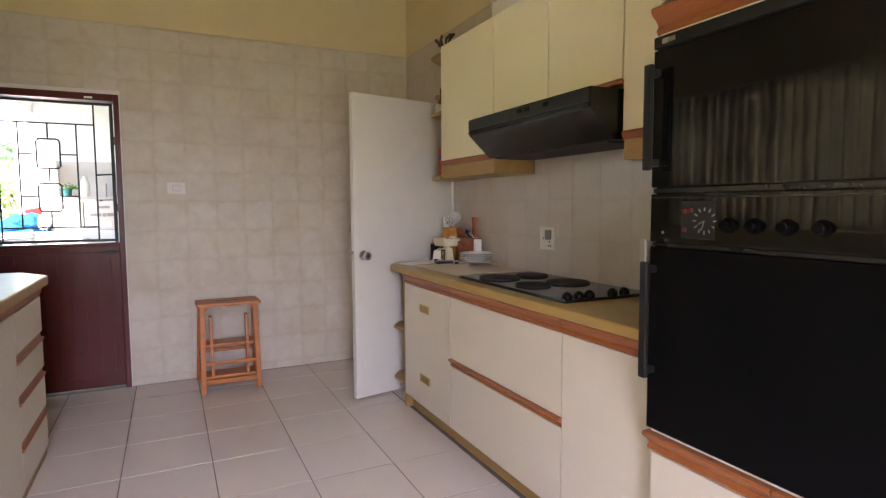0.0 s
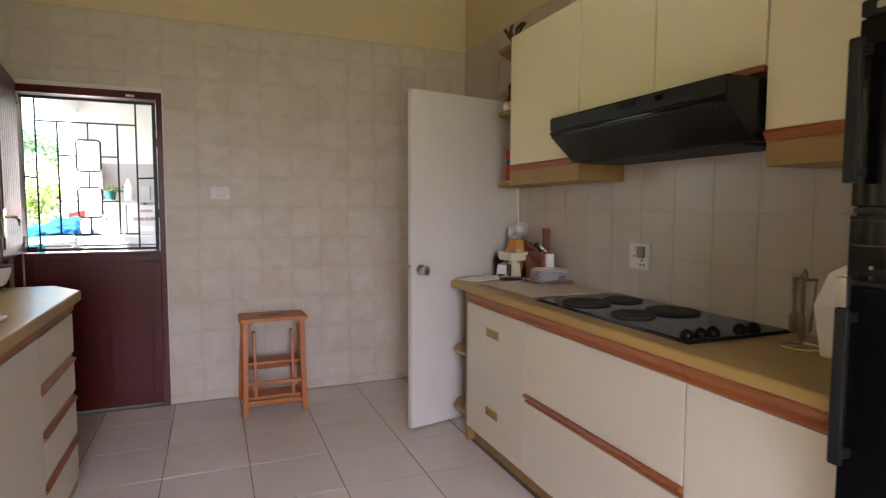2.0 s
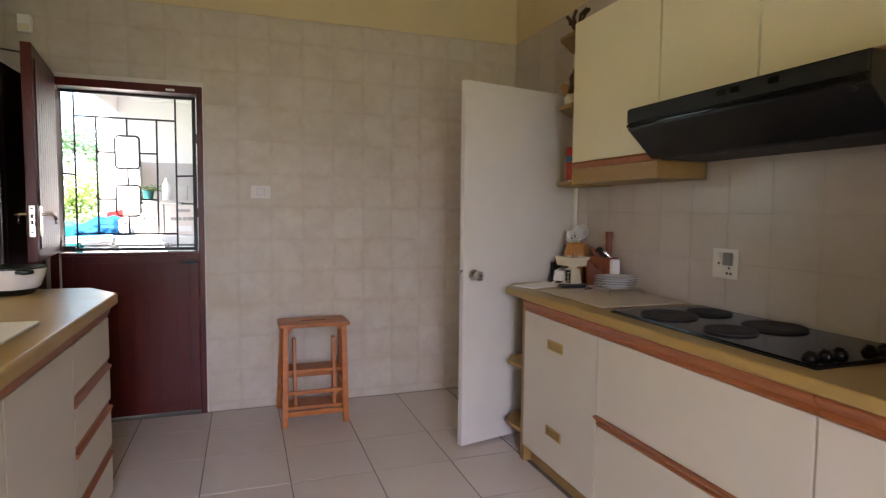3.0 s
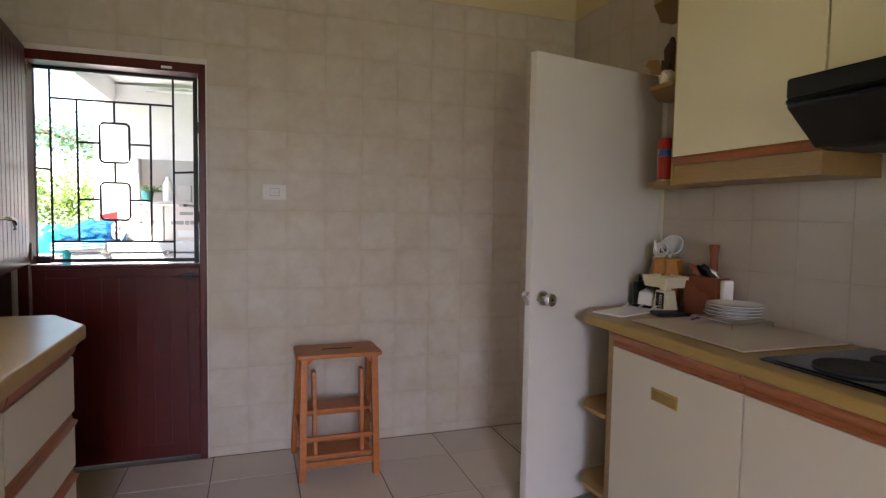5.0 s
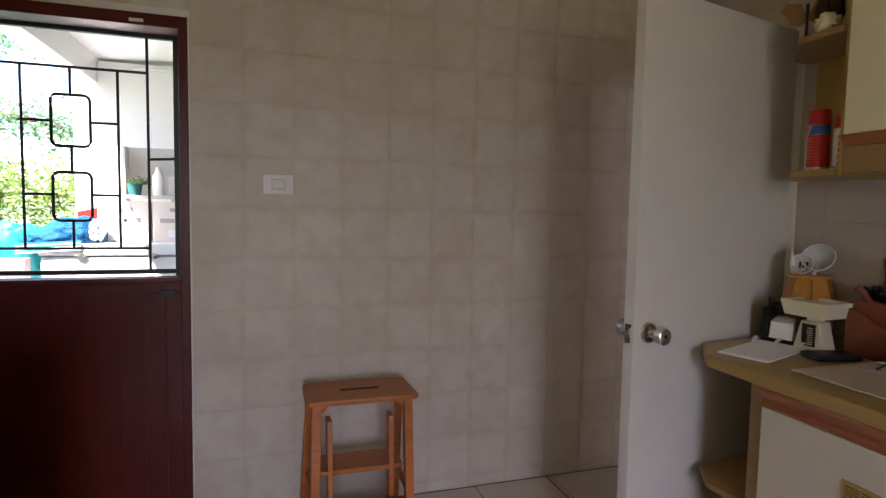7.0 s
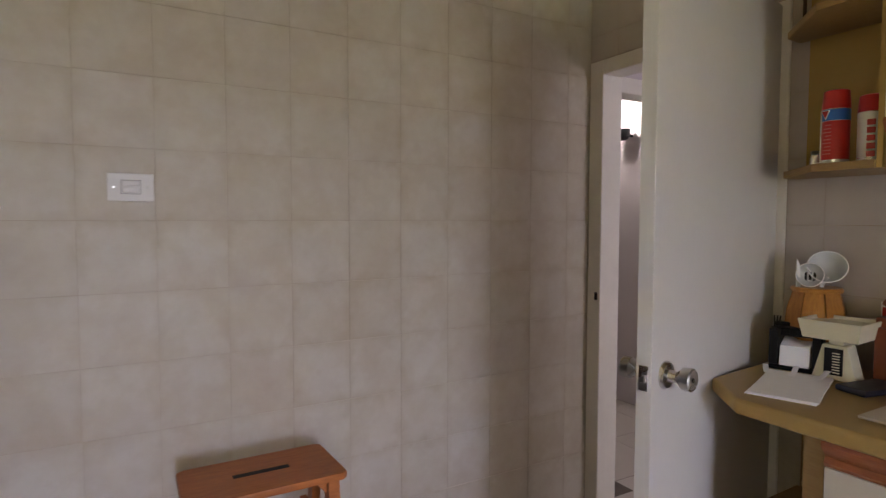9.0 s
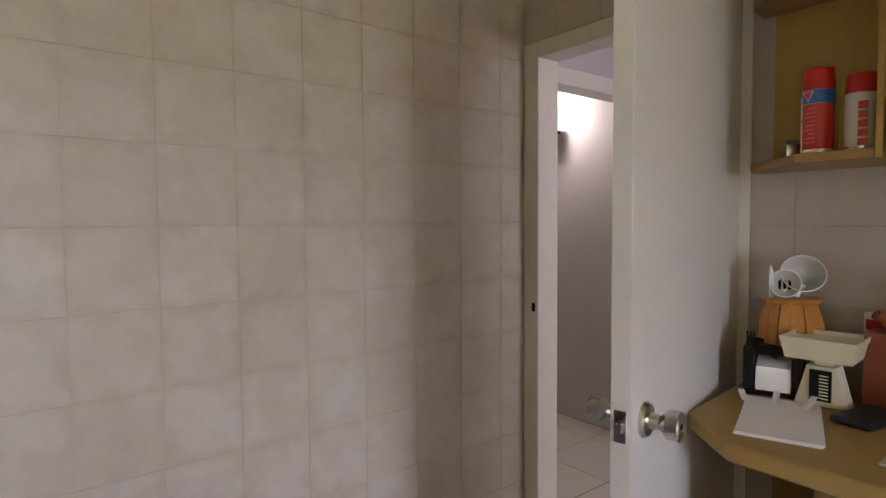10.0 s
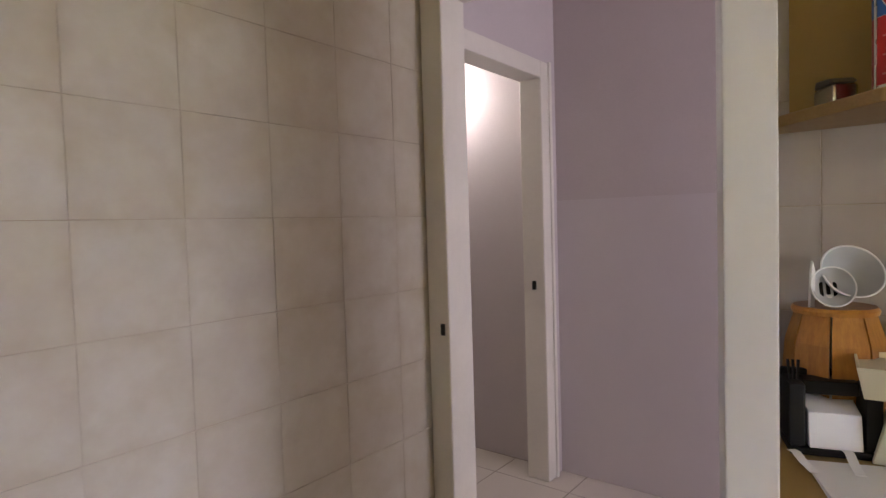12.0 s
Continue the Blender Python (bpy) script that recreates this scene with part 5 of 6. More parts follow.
cx.data_type = "RGBA"
cx.inputs["A"].default_value, cx.inputs["B"].default_value = (0.22, 0.20, 0.18, 1), (0.75, 0.71, 0.62, 1)
cn.links.new(cn.nodes.new("ShaderNodeTexCoord").outputs["Object"], cw.inputs["Vector"])
cn.links.new(cw.outputs["Fac"], cr.inputs["Value"])
cn.links.new(cr.outputs["Result"], cx.inputs["Factor"])
cn.links.new(cx.outputs["Result"], ct.inputs["Color"])
cn.links.new(cx.outputs["Result"], cb.inputs["Base Color"])
cm = cn.nodes.new("ShaderNodeMixShader")
cm.inputs["Fac"].default_value = 0.5
cn.links.new(cb.outputs["BSDF"], cm.inputs[1])
cn.links.new(ct.outputs["BSDF"], cm.inputs[2])
cn.links.new(cm.outputs["Shader"], cn.nodes["Material Output"].inputs["Surface"])


def curtain(name, label, y0, y1, z0, z1, x, folds):
    own = bmesh.new()
    n = folds * 10
    rows = []
    for j in range(9):
        z = z1 + (z0 - z1) * j / 8
        rows.append([own.verts.new((x + (0.030 + 0.010 * math.sin(k * 0.37)) * math.sin(2 * math.pi * k / 10 + 0.5 * math.sin(k * 0.21 + j * 0.1)), y0 + (y1 - y0) * k / n, z)) for k in range(n + 1)])
    for a, b in zip(rows, rows[1:]):
        for k in range(n):
            own.faces.new((a[k], a[k + 1], b[k + 1], b[k]))
    ob = solid(name, own, M_CURTAIN, label, "curtain")
    ob.modifiers.new("thick", "SOLIDIFY").thickness = 0.002
    return ob


curtain("net_curtain", "pleated off-white curtain with painted fold shade, hanging over the sink window", WIN_Y0 - 0.05, WIN_Y1 + 0.05, 1.13, 2.14, LEFT + 0.045, 28)
bm = bm_tube([(LEFT + 0.045, WIN_Y0 - 0.1, 2.15), (LEFT + 0.045, WIN_Y1 + 0.1, 2.15)], 0.009)
solid("curtain_rail", bm, M_WHITE_PLASTIC, "slim white curtain rail on the wall", "rail")


def window(name, label, axis, fixed, a0, a1, z0, z1, cells):
    w = thing(name, label, "", kind="structure")

    def slab(a, b, za, zb, d0, d1):
        return bm_box(fixed + d0, a, za, fixed + d1, b, zb, 0.002) if axis == "x" else bm_box(a, fixed + d0, za, b, fixed + d1, zb, 0.002)
    for a, b, c, d in ((a0, a0 + 0.04, z0, z1), (a1 - 0.04, a1, z0, z1), (a0 + 0.04, a1 - 0.04, z0, z0 + 0.04), (a0 + 0.04, a1 - 0.04, z1 - 0.04, z1)):
        part("window_frame", slab(a, b, c, d, -0.025, 0.025), M_WHITE_PAINT, w)
    step = (a1 - a0 - 0.08) / cells
    for k in range(cells):
        if k:
            part("mullion", slab(a0 + 0.04 + k * step - 0.012, a0 + 0.04 + k * step + 0.012, z0 + 0.04, z1 - 0.04, -0.02, 0.02), M_WHITE_PAINT, w)
        p = part("pane", slab(a0 + 0.041 + k * step, a0 + 0.039 + (k + 1) * step, z0 + 0.041, z1 - 0.041, -0.003, 0.003), M_GLASS, w)
        p.visible_shadow = False
    return w


window("window_1", "white framed window over the sink", "x", LEFT - 0.10, WIN_Y0, WIN_Y1, WIN_Z0, WIN_Z1, 3)
window("window_2", "wide white framed window", "y", REAR - 0.12, -0.5, 1.1, 0.55, 2.35, 2)

# ---- outside: covered yard, planting ----
bm = bm_box(-60, -60, -0.40, 60, 60, -0.20)
structure("ground", bm, M_GRASS, "lawn round the house")
# out-of-view slabs, added to block direct sun at the kitchen windows
bm = bm_box(-3.2, -3.2, 2.45, LEFT - 0.2, 4.9, 2.57)
bm_box(LEFT - 0.2, -3.2, 2.45, 4.0, REAR - 0.2, 2.57, bm=bm)
structure("eaves", bm, M_WHITE_WALL, "unseen deep eaves added to keep sun off the kitchen windows")
bm = bm_box(2.0, 5.235, -0.03, 2.099, 8.6, 3.4)
bm_box(2.0, 7.751, -0.03, 6.2, 8.6, 3.4, bm=bm)
bm_box(3.821, 1.85, -0.03, 6.2, 7.75, 3.25, bm=bm)
bm_box(2.0, 5.235, CEIL + 0.121, 6.2, 8.6, CEIL + 0.2, bm=bm)
structure("wall_house", bm, M_WHITE_WALL, "white rendered outer walls of the house")
bm = bm_box(-3.0, 5.235, -0.19, 2.415, 8.6, -0.03)
structure("yard_slab", bm, M_CONCRETE, "pale concrete yard slab")
bm = bm_box(-1.04, 7.75, -0.03, 2.0, 7.95, 2.48)
structure("wall_yard", bm, M_WHITE_WALL, "white rendered yard wall")
bm = bm_box(1.55, 5.236, -0.03, 1.75, 7.75, 2.62)
structure("wall_yard_east", bm, M_WHITE_WALL, "white rendered yard wall")
bm = bm_prism([(-0.86, 2.50), (2.41, 2.64), (2.41, 2.76), (-0.86, 2.62)], "y", 5.24, 8.2)
structure("yard_roof", bm, M_WHITE_WALL, "white ceiling of the covered yard")
bm = bm_prism([(-0.97, 2.30), (-0.862, 2.30), (-0.862, 2.70), (-0.97, 2.70)], "y", 5.24, 8.6)
structure("yard_beam", bm, M_WHITE_WALL, "white painted edge beam")
bm = bm_tube([(-0.60, 7.735, 2.44), (1.54, 7.735, 2.50)], 0.014)
solid("wall_pipe", bm, M_WHITE_PLASTIC, "white conduit pipe along the yard wall", "pipe")

M_FREEZER = material("freezer_white", (0.80, 0.80, 0.80), 0.35, vary=0.1, vscale=4)
fz = thing("chest_freezer", "white chest with a flat lid and steel catches", "freezer", (0, 0, -0.03))
part("body", bm_box(-0.98, 6.75, 0.0, 0.55, 7.45, 1.02, 0.02), M_FREEZER, fz)
lid = part("lid", bm_box(-0.99, 6.74, 1.025, 0.56, 7.46, 1.105, 0.015), M_FREEZER, fz)
for x in (-0.74, -0.31):
    part("catch", bm_prism([(x - 0.035, 1.02), (x, 1.045), (x + 0.035, 1.02), (x, 0.998)], "y", 6.733, 6.749, 0.002), M_STEEL, fz, "steel diamond catch")

M_CARD = material("pale_cardboard", (0.76, 0.69, 0.63), 0.85, vary=0.2, vscale=6, grain=0.15, gscale=80)
M_PRINT = material("grey_print", (0.34, 0.31, 0.30), 0.8)
for x in (-0.70, -0.355, -0.010):
    b = thing("archive_box", "pale cardboard archive box with faded grey print", "box", (x, 6.98, 1.076), group="archive boxes on the chest")
    part("carton", bm_box(0, 0, 0, 0.335, 0.38, 0.285, 0.004), M_CARD, b)
    part("hand_hole", bm_box(0.115, -0.003, 0.215, 0.22, 0.001, 0.24, 0.001, 1), M_PRINT, b)
    part("print_bar", bm_box(0.05, -0.002, 0.135, 0.145, 0.001, 0.165), M_PRINT, b)
    part("print_disc", bm_lathe([(0.019, 0), (0.019, 0.002), (0.011, 0.002), (0.011, 0.0)], 20), M_PRINT, b, "", (0.172, 0.0, 0.15), (90, 0, 0))
    part("print_bar", bm_box(0.195, -0.002, 0.135, 0.27, 0.001, 0.168), M_PRINT, b)
    part("print_label", bm_box(0.10, -0.002, 0.03, 0.23, 0.001, 0.085), M_FREEZER, b)

# shelf niche on the yard wall
nich = thing("yard_shelf", "open grey shelf box fixed to the yard wall", "shelf")
M_GREY = material("grey_board", (0.52, 0.49, 0.46), 0.8, vary=0.3, vscale=4)
part("board", bm_box(-0.645, 7.40, 1.385, 0.75, 7.745, 1.41, 0.003), M_GREY, nich)
part("back", bm_box(-0.645, 7.725, 1.411, 0.75, 7.745, 1.80, 0.003), M_GREY, nich)
part("side", bm_box(-0.668, 7.60, 1.36, -0.646, 7.745, 1.80, 0.003), M_GREY, nich)
part("bracket", bm_box(-0.3, 7.47, 0.0, -0.26, 7.745, 1.384, 0.003), M_GREY, nich)
M_TEAL = material("teal_plastic", (0.02, 0.30, 0.30), 0.45, vary=0.3, vscale=6)
M_BLUE = material("blue_netting", (0.003, 0.085, 0.22), 0.7, spec=0.2, vary=0.35, vscale=25, bump=0.6, bscale=160)
nt = M_BLUE.node_tree
holes = nt.nodes.new("ShaderNodeTexVoronoi")
holes.inputs["Scale"].default_value, holes.inputs["Randomness"].default_value = 62, 0.25
pick = nt.nodes.new("ShaderNodeMapRange")
pick.inputs["From Min"].default_value, pick.inputs["From Max"].default_value = 0.30, 0.42
nt.links.new(nt.nodes.new("ShaderNodeTexCoord").outputs["Object"], holes.inputs["Vector"])
nt.links.new(holes.outputs["Distance"], pick.inputs["Value"])
net = nt.nodes.new("ShaderNodeMix")
net.data_type = "RGBA"
net.inputs["A"].default_value = (0.001, 0.015, 0.06, 1)
nt.links.new(pick.outputs["Result"], net.inputs["Factor"])
nt.links.new(nt.nodes["Principled BSDF"].inputs["Base Color"].links[0].from_socket, net.inputs["B"])
nt.links.new(net.outputs["Result"], nt.nodes["Principled BSDF"].inputs["Base Color"])
M_TOWELBLUE = material("blue_stripe", (0.01, 0.22, 0.45), 0.9, vary=0.3, vscale=10)
M_DARKTEAL = material("dark_teal_pot", (0.006, 0.09, 0.09), 0.5)
pot = thing("plant_pot", "teal plastic pot with a small green plant", "plant", (-0.565, 7.52, 1.411))
part("pot", bm_lathe([(0.042, 0), (0.052, 0.075), (0.056, 0.075), (0.056, 0.088), (0.048, 0.088), (0.044, 0.07), (0, 0.07)], 24), M_DARKTEAL, pot)


def leaf_cloud(count, box, size, seed):
    """Many small bent leaves scattered in a box."""
    rnd = random.Random(seed)
    verts, faces = [], []
    for _ in range(count):
        c = Vector(box(rnd))
        d = Vector((rnd.uniform(-1, 1), rnd.uniform(-1, 1), rnd.uniform(-0.6, 0.8))).normalized()
        s = size * rnd.uniform(0.6, 1.3)
        u = d.cross(Vector((rnd.uniform(-1, 1), rnd.uniform(-1, 1), rnd.uniform(-1, 1)))).normalized()
        w = d.cross(u)
        i = len(verts)
        verts += [c - d * s, c + u * s * 0.38 + w * s * 0.12, c + d * s, c - u * s * 0.38 + w * s * 0.12]
        faces += [(i, i + 1, i + 2), (i, i + 2, i + 3)]
    me = bpy.data.meshes.new("leaves")
    me.from_pydata([tuple(v) for v in verts], [], faces)
    return me


def leaves(name, me, mat, parent):
    if "thin" not in mat:
        # thin leaves let part of the light through
        mat["thin"] = 1
        lt = mat.node_tree
        tr_ = lt.nodes.new("ShaderNodeBsdfTranslucent")
        tr_.inputs["Color"].default_value = (0.20, 0.32, 0.10, 1)
        mx_ = lt.nodes.new("ShaderNodeMixShader")
        mx_.inputs["Fac"].default_value = 0.45
        lt.links.new(lt.nodes["Principled BSDF"].outputs["BSDF"], mx_.inputs[1])
        lt.links.new(tr_.outputs["BSDF"], mx_.inputs[2])
        lt.links.new(mx_.outputs["Shader"], lt.nodes["Material Output"].inputs["Surface"])
    me.materials.append(mat)
    ob = new(name, me)
    ob.parent = parent
    return ob


leaves("foliage", leaf_cloud(110, lambda r: (0.05 + r.gauss(0, 0.045), r.gauss(0, 0.04), 0.085 + abs(r.gauss(0, 0.025))), 0.018, 4), M_GREEN, pot)
bo = thing("bottle", "clear plastic bottle standing on the yard shelf", "bottle", (-0.395, 7.50, 1.411))
part("body", bm_lathe([(0.04, 0), (0.042, 0.02), (0.042, 0.15), (0.02, 0.19), (0.016, 0.2), (0.0, 0.2)], 24), M_WHITE_PLASTIC, bo)
part("cap", bm_lathe([(0.018, 0.2), (0.018, 0.222), (0, 0.222)], 18), M_WHITE_WALL, bo)
bx = solid("small_box", bm_box(-0.06, -0.05, 0, 0.06, 0.05, 0.15, 0.004), M_GREY, "small grey box on the yard shelf", "box", (-0.26, 7.53, 1.411))

# blue cover, cloth and bag heaped at the chest's end
def heap(size, lump, seed, taper=0.0, flat=-0.15):
    """A soft heap, fuller at one end, with folds."""
    own = bmesh.new()
    bmesh.ops.create_icosphere(own, subdivisions=5, radius=1.0)
    for v in own.verts:
        c = v.co.copy()
        n = noise.noise(c * 2.2 + Vector((seed, 0, 0))) * lump + noise.noise(c * 6.5 + Vector((0, seed, 0))) * lump * 0.35
        v.co = Vector((c.x * size[0] * (1 + 0.5 * n), c.y * size[1] * (1 + n), max(c.z, flat) * (size[2] + taper * c.x) * (1 + n)))
    return own


cover = thing("netting_cover", "heaped bright blue mesh cover with a white hem", "cover", (-0.875, 6.93, 1.078))
own = heap((0.235, 0.19, 0.135), 0.18, 0.0, 0.055)
bmesh.ops.translate(own, vec=(0, 0, 0.022), verts=own.verts)
part("net", own, M_BLUE, cover)
M_STRIPE = material("white_towel", (0.75, 0.76, 0.80), 0.9, vary=0.15, vscale=10, bump=0.4, bscale=200)
own = heap((0.045, 0.11, 0.075), 0.3, 4.0, 0.0, -0.9)
bmesh.ops.translate(own, vec=(0.205, -0.07, 0.080), verts=own.verts)
part("hem", own, M_STRIPE, cover, "bunched white hem")
tw = thing("striped_towel", "white and blue striped towel hanging over the chest", "towel", (-0.93, 6.728, 1.012))
for k in range(6):
    part("stripe", bm_prism([(-0.17, 0.011 * k), (0.19, 0.011 * k + 0.022), (0.19, 0.011 * k + 0.0328), (-0.17, 0.011 * k + 0.0108)], "y", -0.004, 0.004, 0.001, 1), M_STRIPE if k % 2 == 0 else M_TOWELBLUE, tw)
solid("red_bag", bm_prism([(-0.075, 0.0), (0.060, 0.0), (0.080, 0.240), (-0.070, 0.205)], "y", -0.05, 0.05, 0.008), M_RED, "small red bag standing on the chest", "bag", (-0.800, 7.20, 1.0765))
own = heap((0.21, 0.19, 0.64), 0.22, 2.0, 0.0, -1.0)
for v in own.verts:
    k = 1.0 + 0.35 * max(v.co.z, 0.0) / 0.64
    v.co.x, v.co.y, v.co.z = v.co.x * k, v.co.y * k, min(v.co.z, 0.585 + 0.04 * noise.noise(v.co * 9.0))
bmesh.ops.translate(own, vec=(0, 0, 0.64), verts=own.verts)
solid("teal_bag", own, M_TEAL, "tall teal plastic bag standing beside the chest", "bag", (-1.225, 7.06, -0.03))
M_PALEPINK = material("faded_pink_plastic", (0.62, 0.42, 0.40), 0.5, vary=0.3, vscale=12)
solid("small_crate", bm_box(-0.09, -0.07, 0, 0.09, 0.07, 1.02, 0.01), M_PALEPINK, "narrow faded pink plastic bin beside the chest", "bin", (-1.105, 6.66, -0.03), 8)

# planted bank behind the yard
bm = bm_prism([(8.6, -0.3), (24.0, -0.3), (24.0, 0.9), (13.0, 0.7), (9.4, 0.25)], "x", -16.0, 6.0)
structure("bank", bm, M_GRASS, "grassy bank behind the yard")
M_GREEN2 = material("sunny_leaves", (0.30, 0.38, 0.07), 0.5, vary=0.8, vscale=1.6, tint=(0.12, 0.20, 0.035))
M_TEALLEAF = material("blue_green_leaves", (0.18, 0.31, 0.24), 0.5, vary=0.9, vscale=2.2, tint=(0.05, 0.11, 0.07))
M_PALELEAF = material("pale_variegated_leaves", (0.52, 0.56, 0.46), 0.5, vary=0.9, vscale=4.0, tint=(0.16, 0.24, 0.12))


def shrub(name, label, at, rx, ry, z0, z1, count, size, mat, seed):
    """A bush: stems, and leaves gathered in uneven clumps."""
    b = thing(name, label, "shrub", at)
    rnd = random.Random(seed)
    for k in range(5):
        a = 1.3 * k + seed
        part("stem", bm_tube([(0.1 * math.cos(a), 0.1 * math.sin(a), 0), (rx * 0.4 * math.cos(a), ry * 0.4 * math.sin(a), z1 * 0.5), (rx * 0.7 * math.cos(a), ry * 0.7 * math.sin(a), z1 * 0.85)], 0.02, 6), M_BARK, b)
    clumps = [(rnd.uniform(-rx, rx), rnd.uniform(-ry, ry), rnd.uniform(z0, z1)) for _ in range(26)]
    leaves("foliage", leaf_cloud(count, lambda r: tuple(c + r.gauss(0, 0.15) for c in r.choice(clumps)), size, seed + 3), mat, b)
    return b


for k in range(7):
    x = -4.1 + 0.52 * k
    shrub("shrub", "sunlit yellow-green shrub on the bank", (x, 9.6 + 0.1 * (k % 2), 0.2), 0.40, 0.25, 0.75, 1.40 + 0.06 * (k % 3), 2300, 0.036, M_GREEN2, 40 + k)
    shrub("shrub", "pale variegated shrub in front of the hedge", (x + 0.1, 8.95 + 0.08 * (k % 3), 0.0), 0.36, 0.22, 0.35, 1.16 + 0.05 * (k % 2), 2000, 0.033, M_PALELEAF, 60 + k)
tree = thing("garden_tree", "blue-green tree with a low spreading limb", "tree", (-4.6, 11.0, 0.3))
part("trunk", bm_lathe([(0.15, 0.0), (0.12, 0.5), (0.10, 1.4), (0.08, 2.4), (0.05, 3.4), (0.0, 3.9)], 14), M_BARK, tree)
BOUGHS = (((0, 0, 1.7), (1.2, -0.2, 2.15), (2.4, -0.4, 2.02), (3.3, -0.5, 1.75)), ((0, 0, 2.2), (0.5, -0.5, 2.55), (0.9, -0.8, 2.60), (1.2, -0.9, 2.45)),
         ((0, 0, 2.4), (-0.8, 0.3, 2.9), (-1.6, 0.4, 3.0), (-2.2, 0.5, 2.8)), ((0, 0, 2.8), (0.5, 0.6, 3.3), (0.9, 1.1, 3.5), (1.2, 1.5, 3.4)))
tips = []
for limb in BOUGHS:
    pts = [Vector(p) for p in limb]
    part("limb", bm_tube([tuple(p) for p in pts], 0.035, 7), M_BARK, tree)
    for p, q in zip(pts, pts[1:]):
        tips += [tuple(p.lerp(q, f)) for f in (0.35, 0.6, 0.85, 1.0)]
leaves("crown", leaf_cloud(15000, lambda r: tuple(c + r.gauss(0, w) for c, w in zip(r.choice(tips), (0.26, 0.24, 0.13))), 0.040, 77), M_TEALLEAF, tree)

# ---- passage light ----
lampf = thing("wall_lamp", "small black uplighter on the washroom wall, switched on", "lamp", (3.560, 5.967, 1.961))
part("bowl", bm_lathe([(0.0, -0.050), (0.020, -0.047), (0.038, -0.034), (0.048, -0.010), (0.050, 0.030), (0.046, 0.030), (0.043, -0.008), (0.033, -0.030), (0.0, -0.042)], 28), M_BLACK_PLASTIC, lampf)
part("arm", bm_tube([(0.045, 0, -0.010), (0.0945, 0, -0.010)], 0.010, 10), M_BLACK_PLASTIC, lampf)
bulb = bpy.data.lights.new("washroom_bulb", "POINT")
bulb.energy, bulb.color, bulb.shadow_soft_size = 1.15, (1.0, 0.91, 0.80), 0.04
bl = new("washroom_bulb", bulb)
bl.matrix_world = pose(3.440, 5.967, 2.080)
# added fill lamp at the passage's end; the wall behind it has no window
area_light("passage_fill_light", (3.05, 2.06, 1.55), (3.05, 4.0, 1.3), 1.0, 1.2, 2.6, (1.0, 0.93, 0.97))

# ---- tiles, piece by piece ----
def tile_mesh(w, h, t=0.008, bevel=0.0008):
    """A tile standing in x and z, its face towards -y, with a softened rim."""
    own = bmesh.new()
    rings = []
    for y, inset in ((0.0, 0.0), (-t + bevel, 0.0), (-t + bevel * 0.3, bevel * 0.3), (-t, bevel)):
        rings.append([own.verts.new((x, y, z)) for x, z in ((inset, inset), (w - inset, inset), (w - inset, h - inset), (inset, h - inset))])
    for a, b in zip(rings, rings[1:]):
        for k in range(4):
            own.faces.new((a[k], a[(k + 1) % 4], b[(k + 1) % 4], b[k]))
    own.faces.new(rings[-1])
    bmesh.ops.recalc_face_normals(own, faces=own.faces)
    me = bpy.data.meshes.new("tile")
    own.to_mesh(me)
    own.free()
    return me


TILES = {}


def lay(parent, mat, w, h, m, jitter=0.12, name="tile"):
    key = (round(w, 3), round(h, 3), mat.name)
    if key not in TILES:
        TILES[key] = tile_mesh(w, h)
        TILES[key].materials.append(mat)
    ob = new(name, TILES[key])
    ob.parent = parent
    ob.matrix_basis = m @ pose(0, 0, 0, random.uniform(-jitter, jitter), 0, random.uniform(-jitter, jitter))
    return ob


def spans(lo, hi, origin, pitch, joint):
    """Tile edges between two limits, cut where the limits fall."""
    k = math.floor((lo - origin) / pitch)
    out = []
    while origin + k * pitch < hi:
        a, b = max(lo, origin + k * pitch), min(hi, origin + (k + 1) * pitch)
        if b - a > 0.02:
            out.append((a + joint / 2, b - joint / 2))
        k += 1
    return out


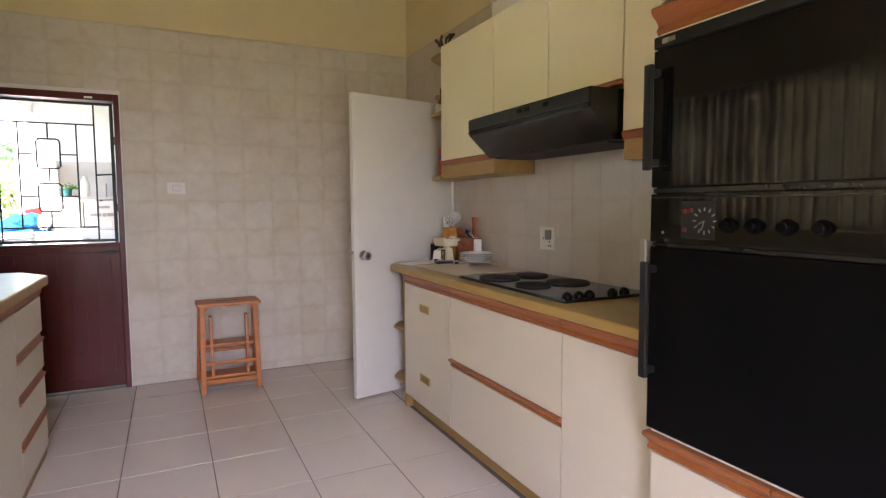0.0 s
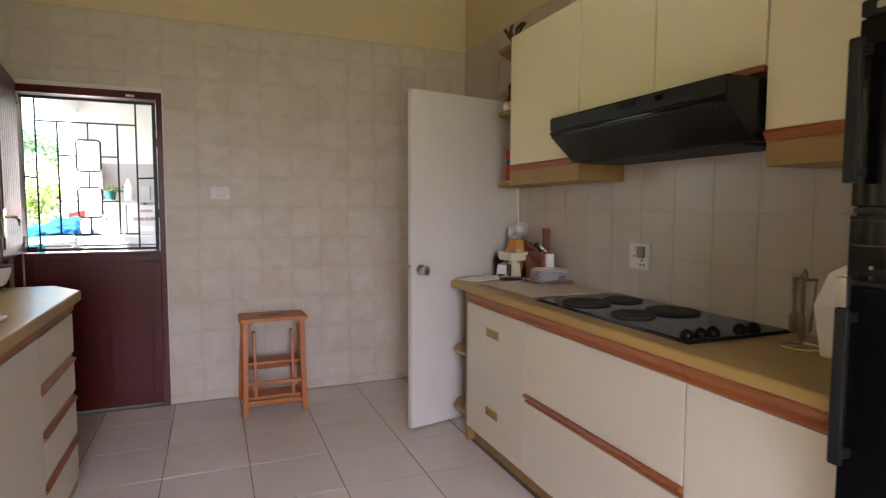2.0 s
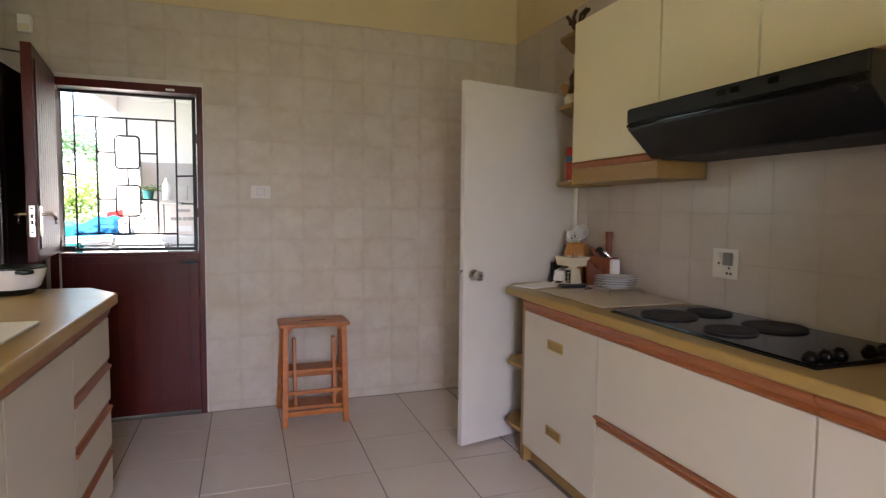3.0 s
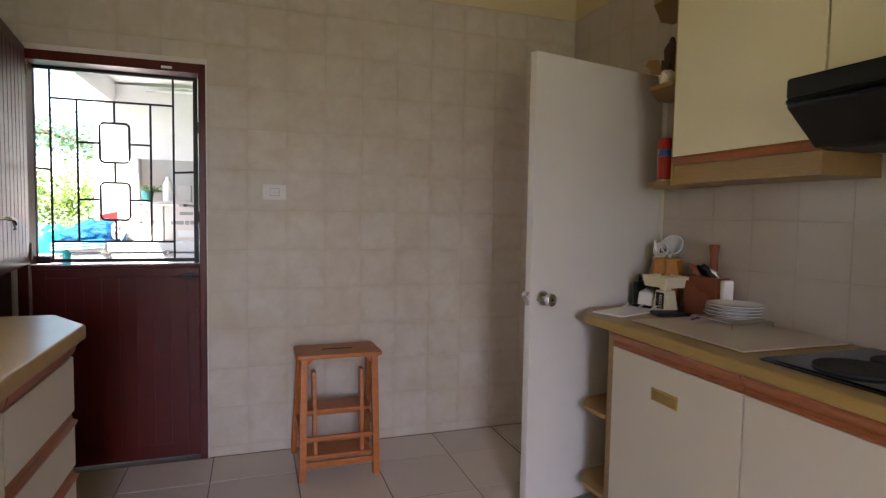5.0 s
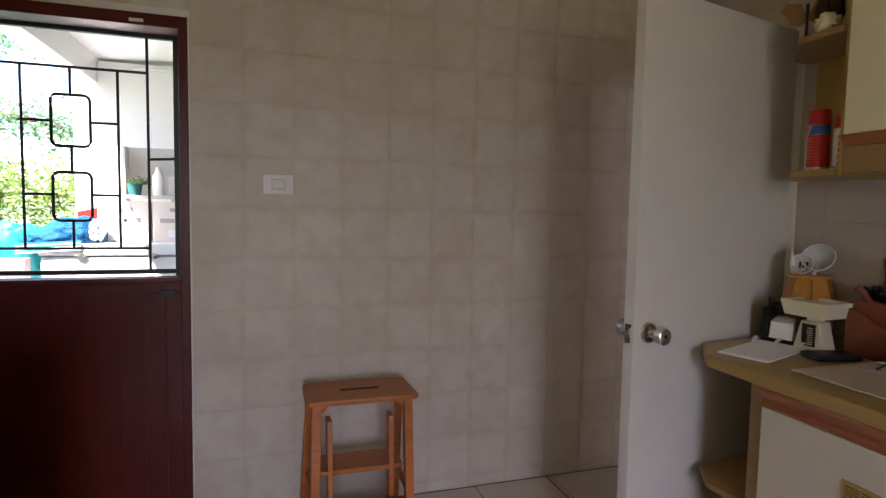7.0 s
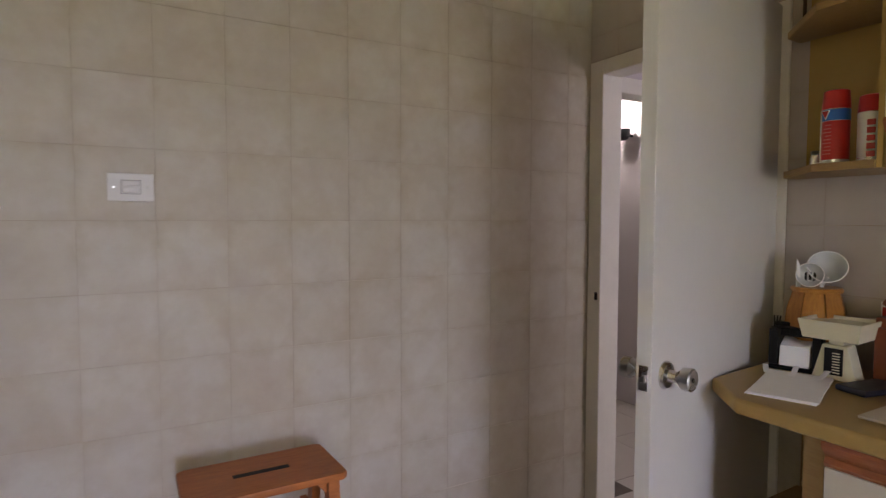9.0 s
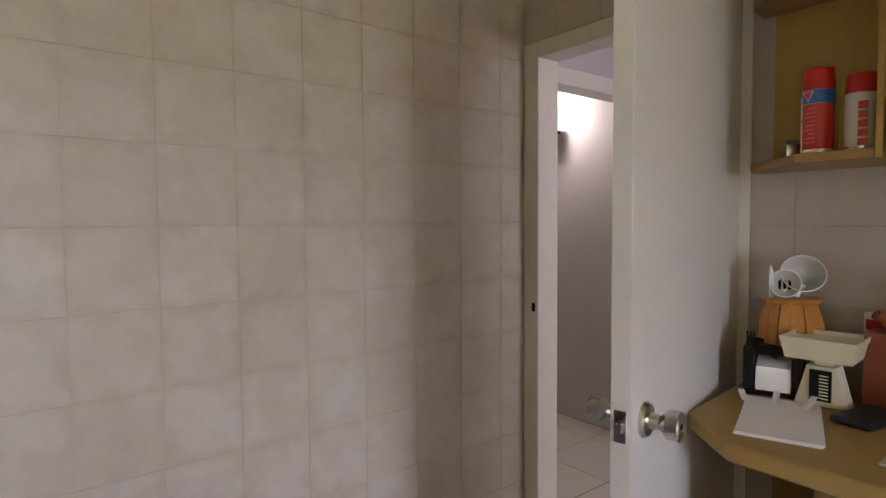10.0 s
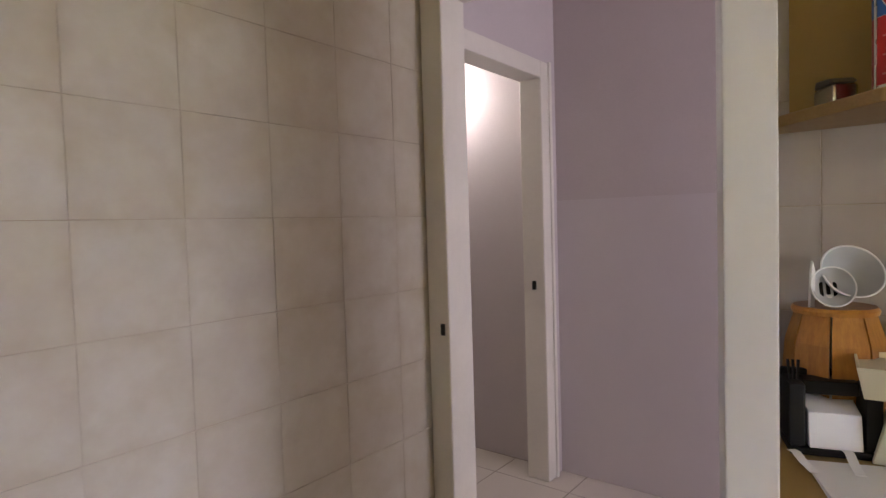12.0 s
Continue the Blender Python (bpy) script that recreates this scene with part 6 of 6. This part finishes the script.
PX, PZ, JOINT = 0.2045, 0.2145, 0.0012
for a, b in spans(-1.70, RIGHT - 0.009, 0.520, PX, JOINT * 0.55):
    for c, d in spans(0.004, TILE_TOP, 1.342, PZ, JOINT):
        for q, r in ([(a, b)] if (a >= DOOR_X1 or b <= DOOR_X0 or c > DOOR_Z + 0.013) else [(a, min(b, DOOR_X0)), (max(a, DOOR_X1), b)]):
            cc = c
            if q < DOOR_X1 and r > DOOR_X0:
                cc = max(c, DOOR_Z + 0.014)
            if r - q < 0.015 or d - cc < 0.015:
                continue
            lay(wall_north, M_WALL_TILE, r - q, d - cc, pose(q, BACK - 0.0005, cc))
for c, d in spans(DOOR_Z + 0.014, 2.2, 1.342, PZ, JOINT):
    for a, b in spans(DOOR_X0, DOOR_X1, 0.520, PX, JOINT):
        if c < DOOR_Z + 0.02 and d < 2.21:
            lay(wall_north, M_WALL_TILE, b - a, d - c, pose(a, BACK - 0.0005, c))
PY = 0.2095
for a, b in spans(1.60, HALL_Y0 - 0.047, 2.737, PY, JOINT * 1.7):
    for c, d in spans(0.916, TILE_TOP, 1.331, 0.2075, JOINT * 1.7):
        if 1.82 < c and b < 3.70 and d < 2.3:
            continue
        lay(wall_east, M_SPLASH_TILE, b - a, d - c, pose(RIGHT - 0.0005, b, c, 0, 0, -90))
for a, b in spans(HALL_Y0 - 0.045, BACK - 0.009, 2.737, PY, JOINT * 1.7):
    for c, d in spans(HALL_Z + 0.068, TILE_TOP, 1.331, 0.2075, JOINT * 1.7):
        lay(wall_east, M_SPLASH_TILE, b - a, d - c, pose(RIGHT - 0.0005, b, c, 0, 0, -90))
# floor
FXP, FYP = 0.4130, 0.4240
for a, b in spans(-0.82, 1.735 + 0.03, 0.1385, FXP, 0.005):
    for c, d in spans(-1.19, BACK - 0.012, 4.262, FYP, 0.005):
        lay(floor, M_FLOOR_TILE, b - a, d - c, pose(a, c, -0.0085, -90, 0, 0), 0.08)
for a, b in spans(-1.64, -0.83, 0.1385, FXP, 0.005):
    for c, d in spans(4.16, BACK - 0.012, 4.262, FYP, 0.005):
        lay(floor, M_FLOOR_TILE, b - a, d - c, pose(a, c, -0.0085, -90, 0, 0), 0.08)
for a, b in spans(1.77, HX - 0.002, 0.1385, FXP, 0.005):
    for c, d in spans(3.74, 7.4, 4.262, FYP, 0.005):
        if a < 2.42 and c > BACK - 0.03:
            continue
        if a < 2.42:
            d = min(d, BACK - 0.012)
        lay(floor, M_FLOOR_TILE, b - a, d - c, pose(a, c, -0.0085, -90, 0, 0), 0.08)
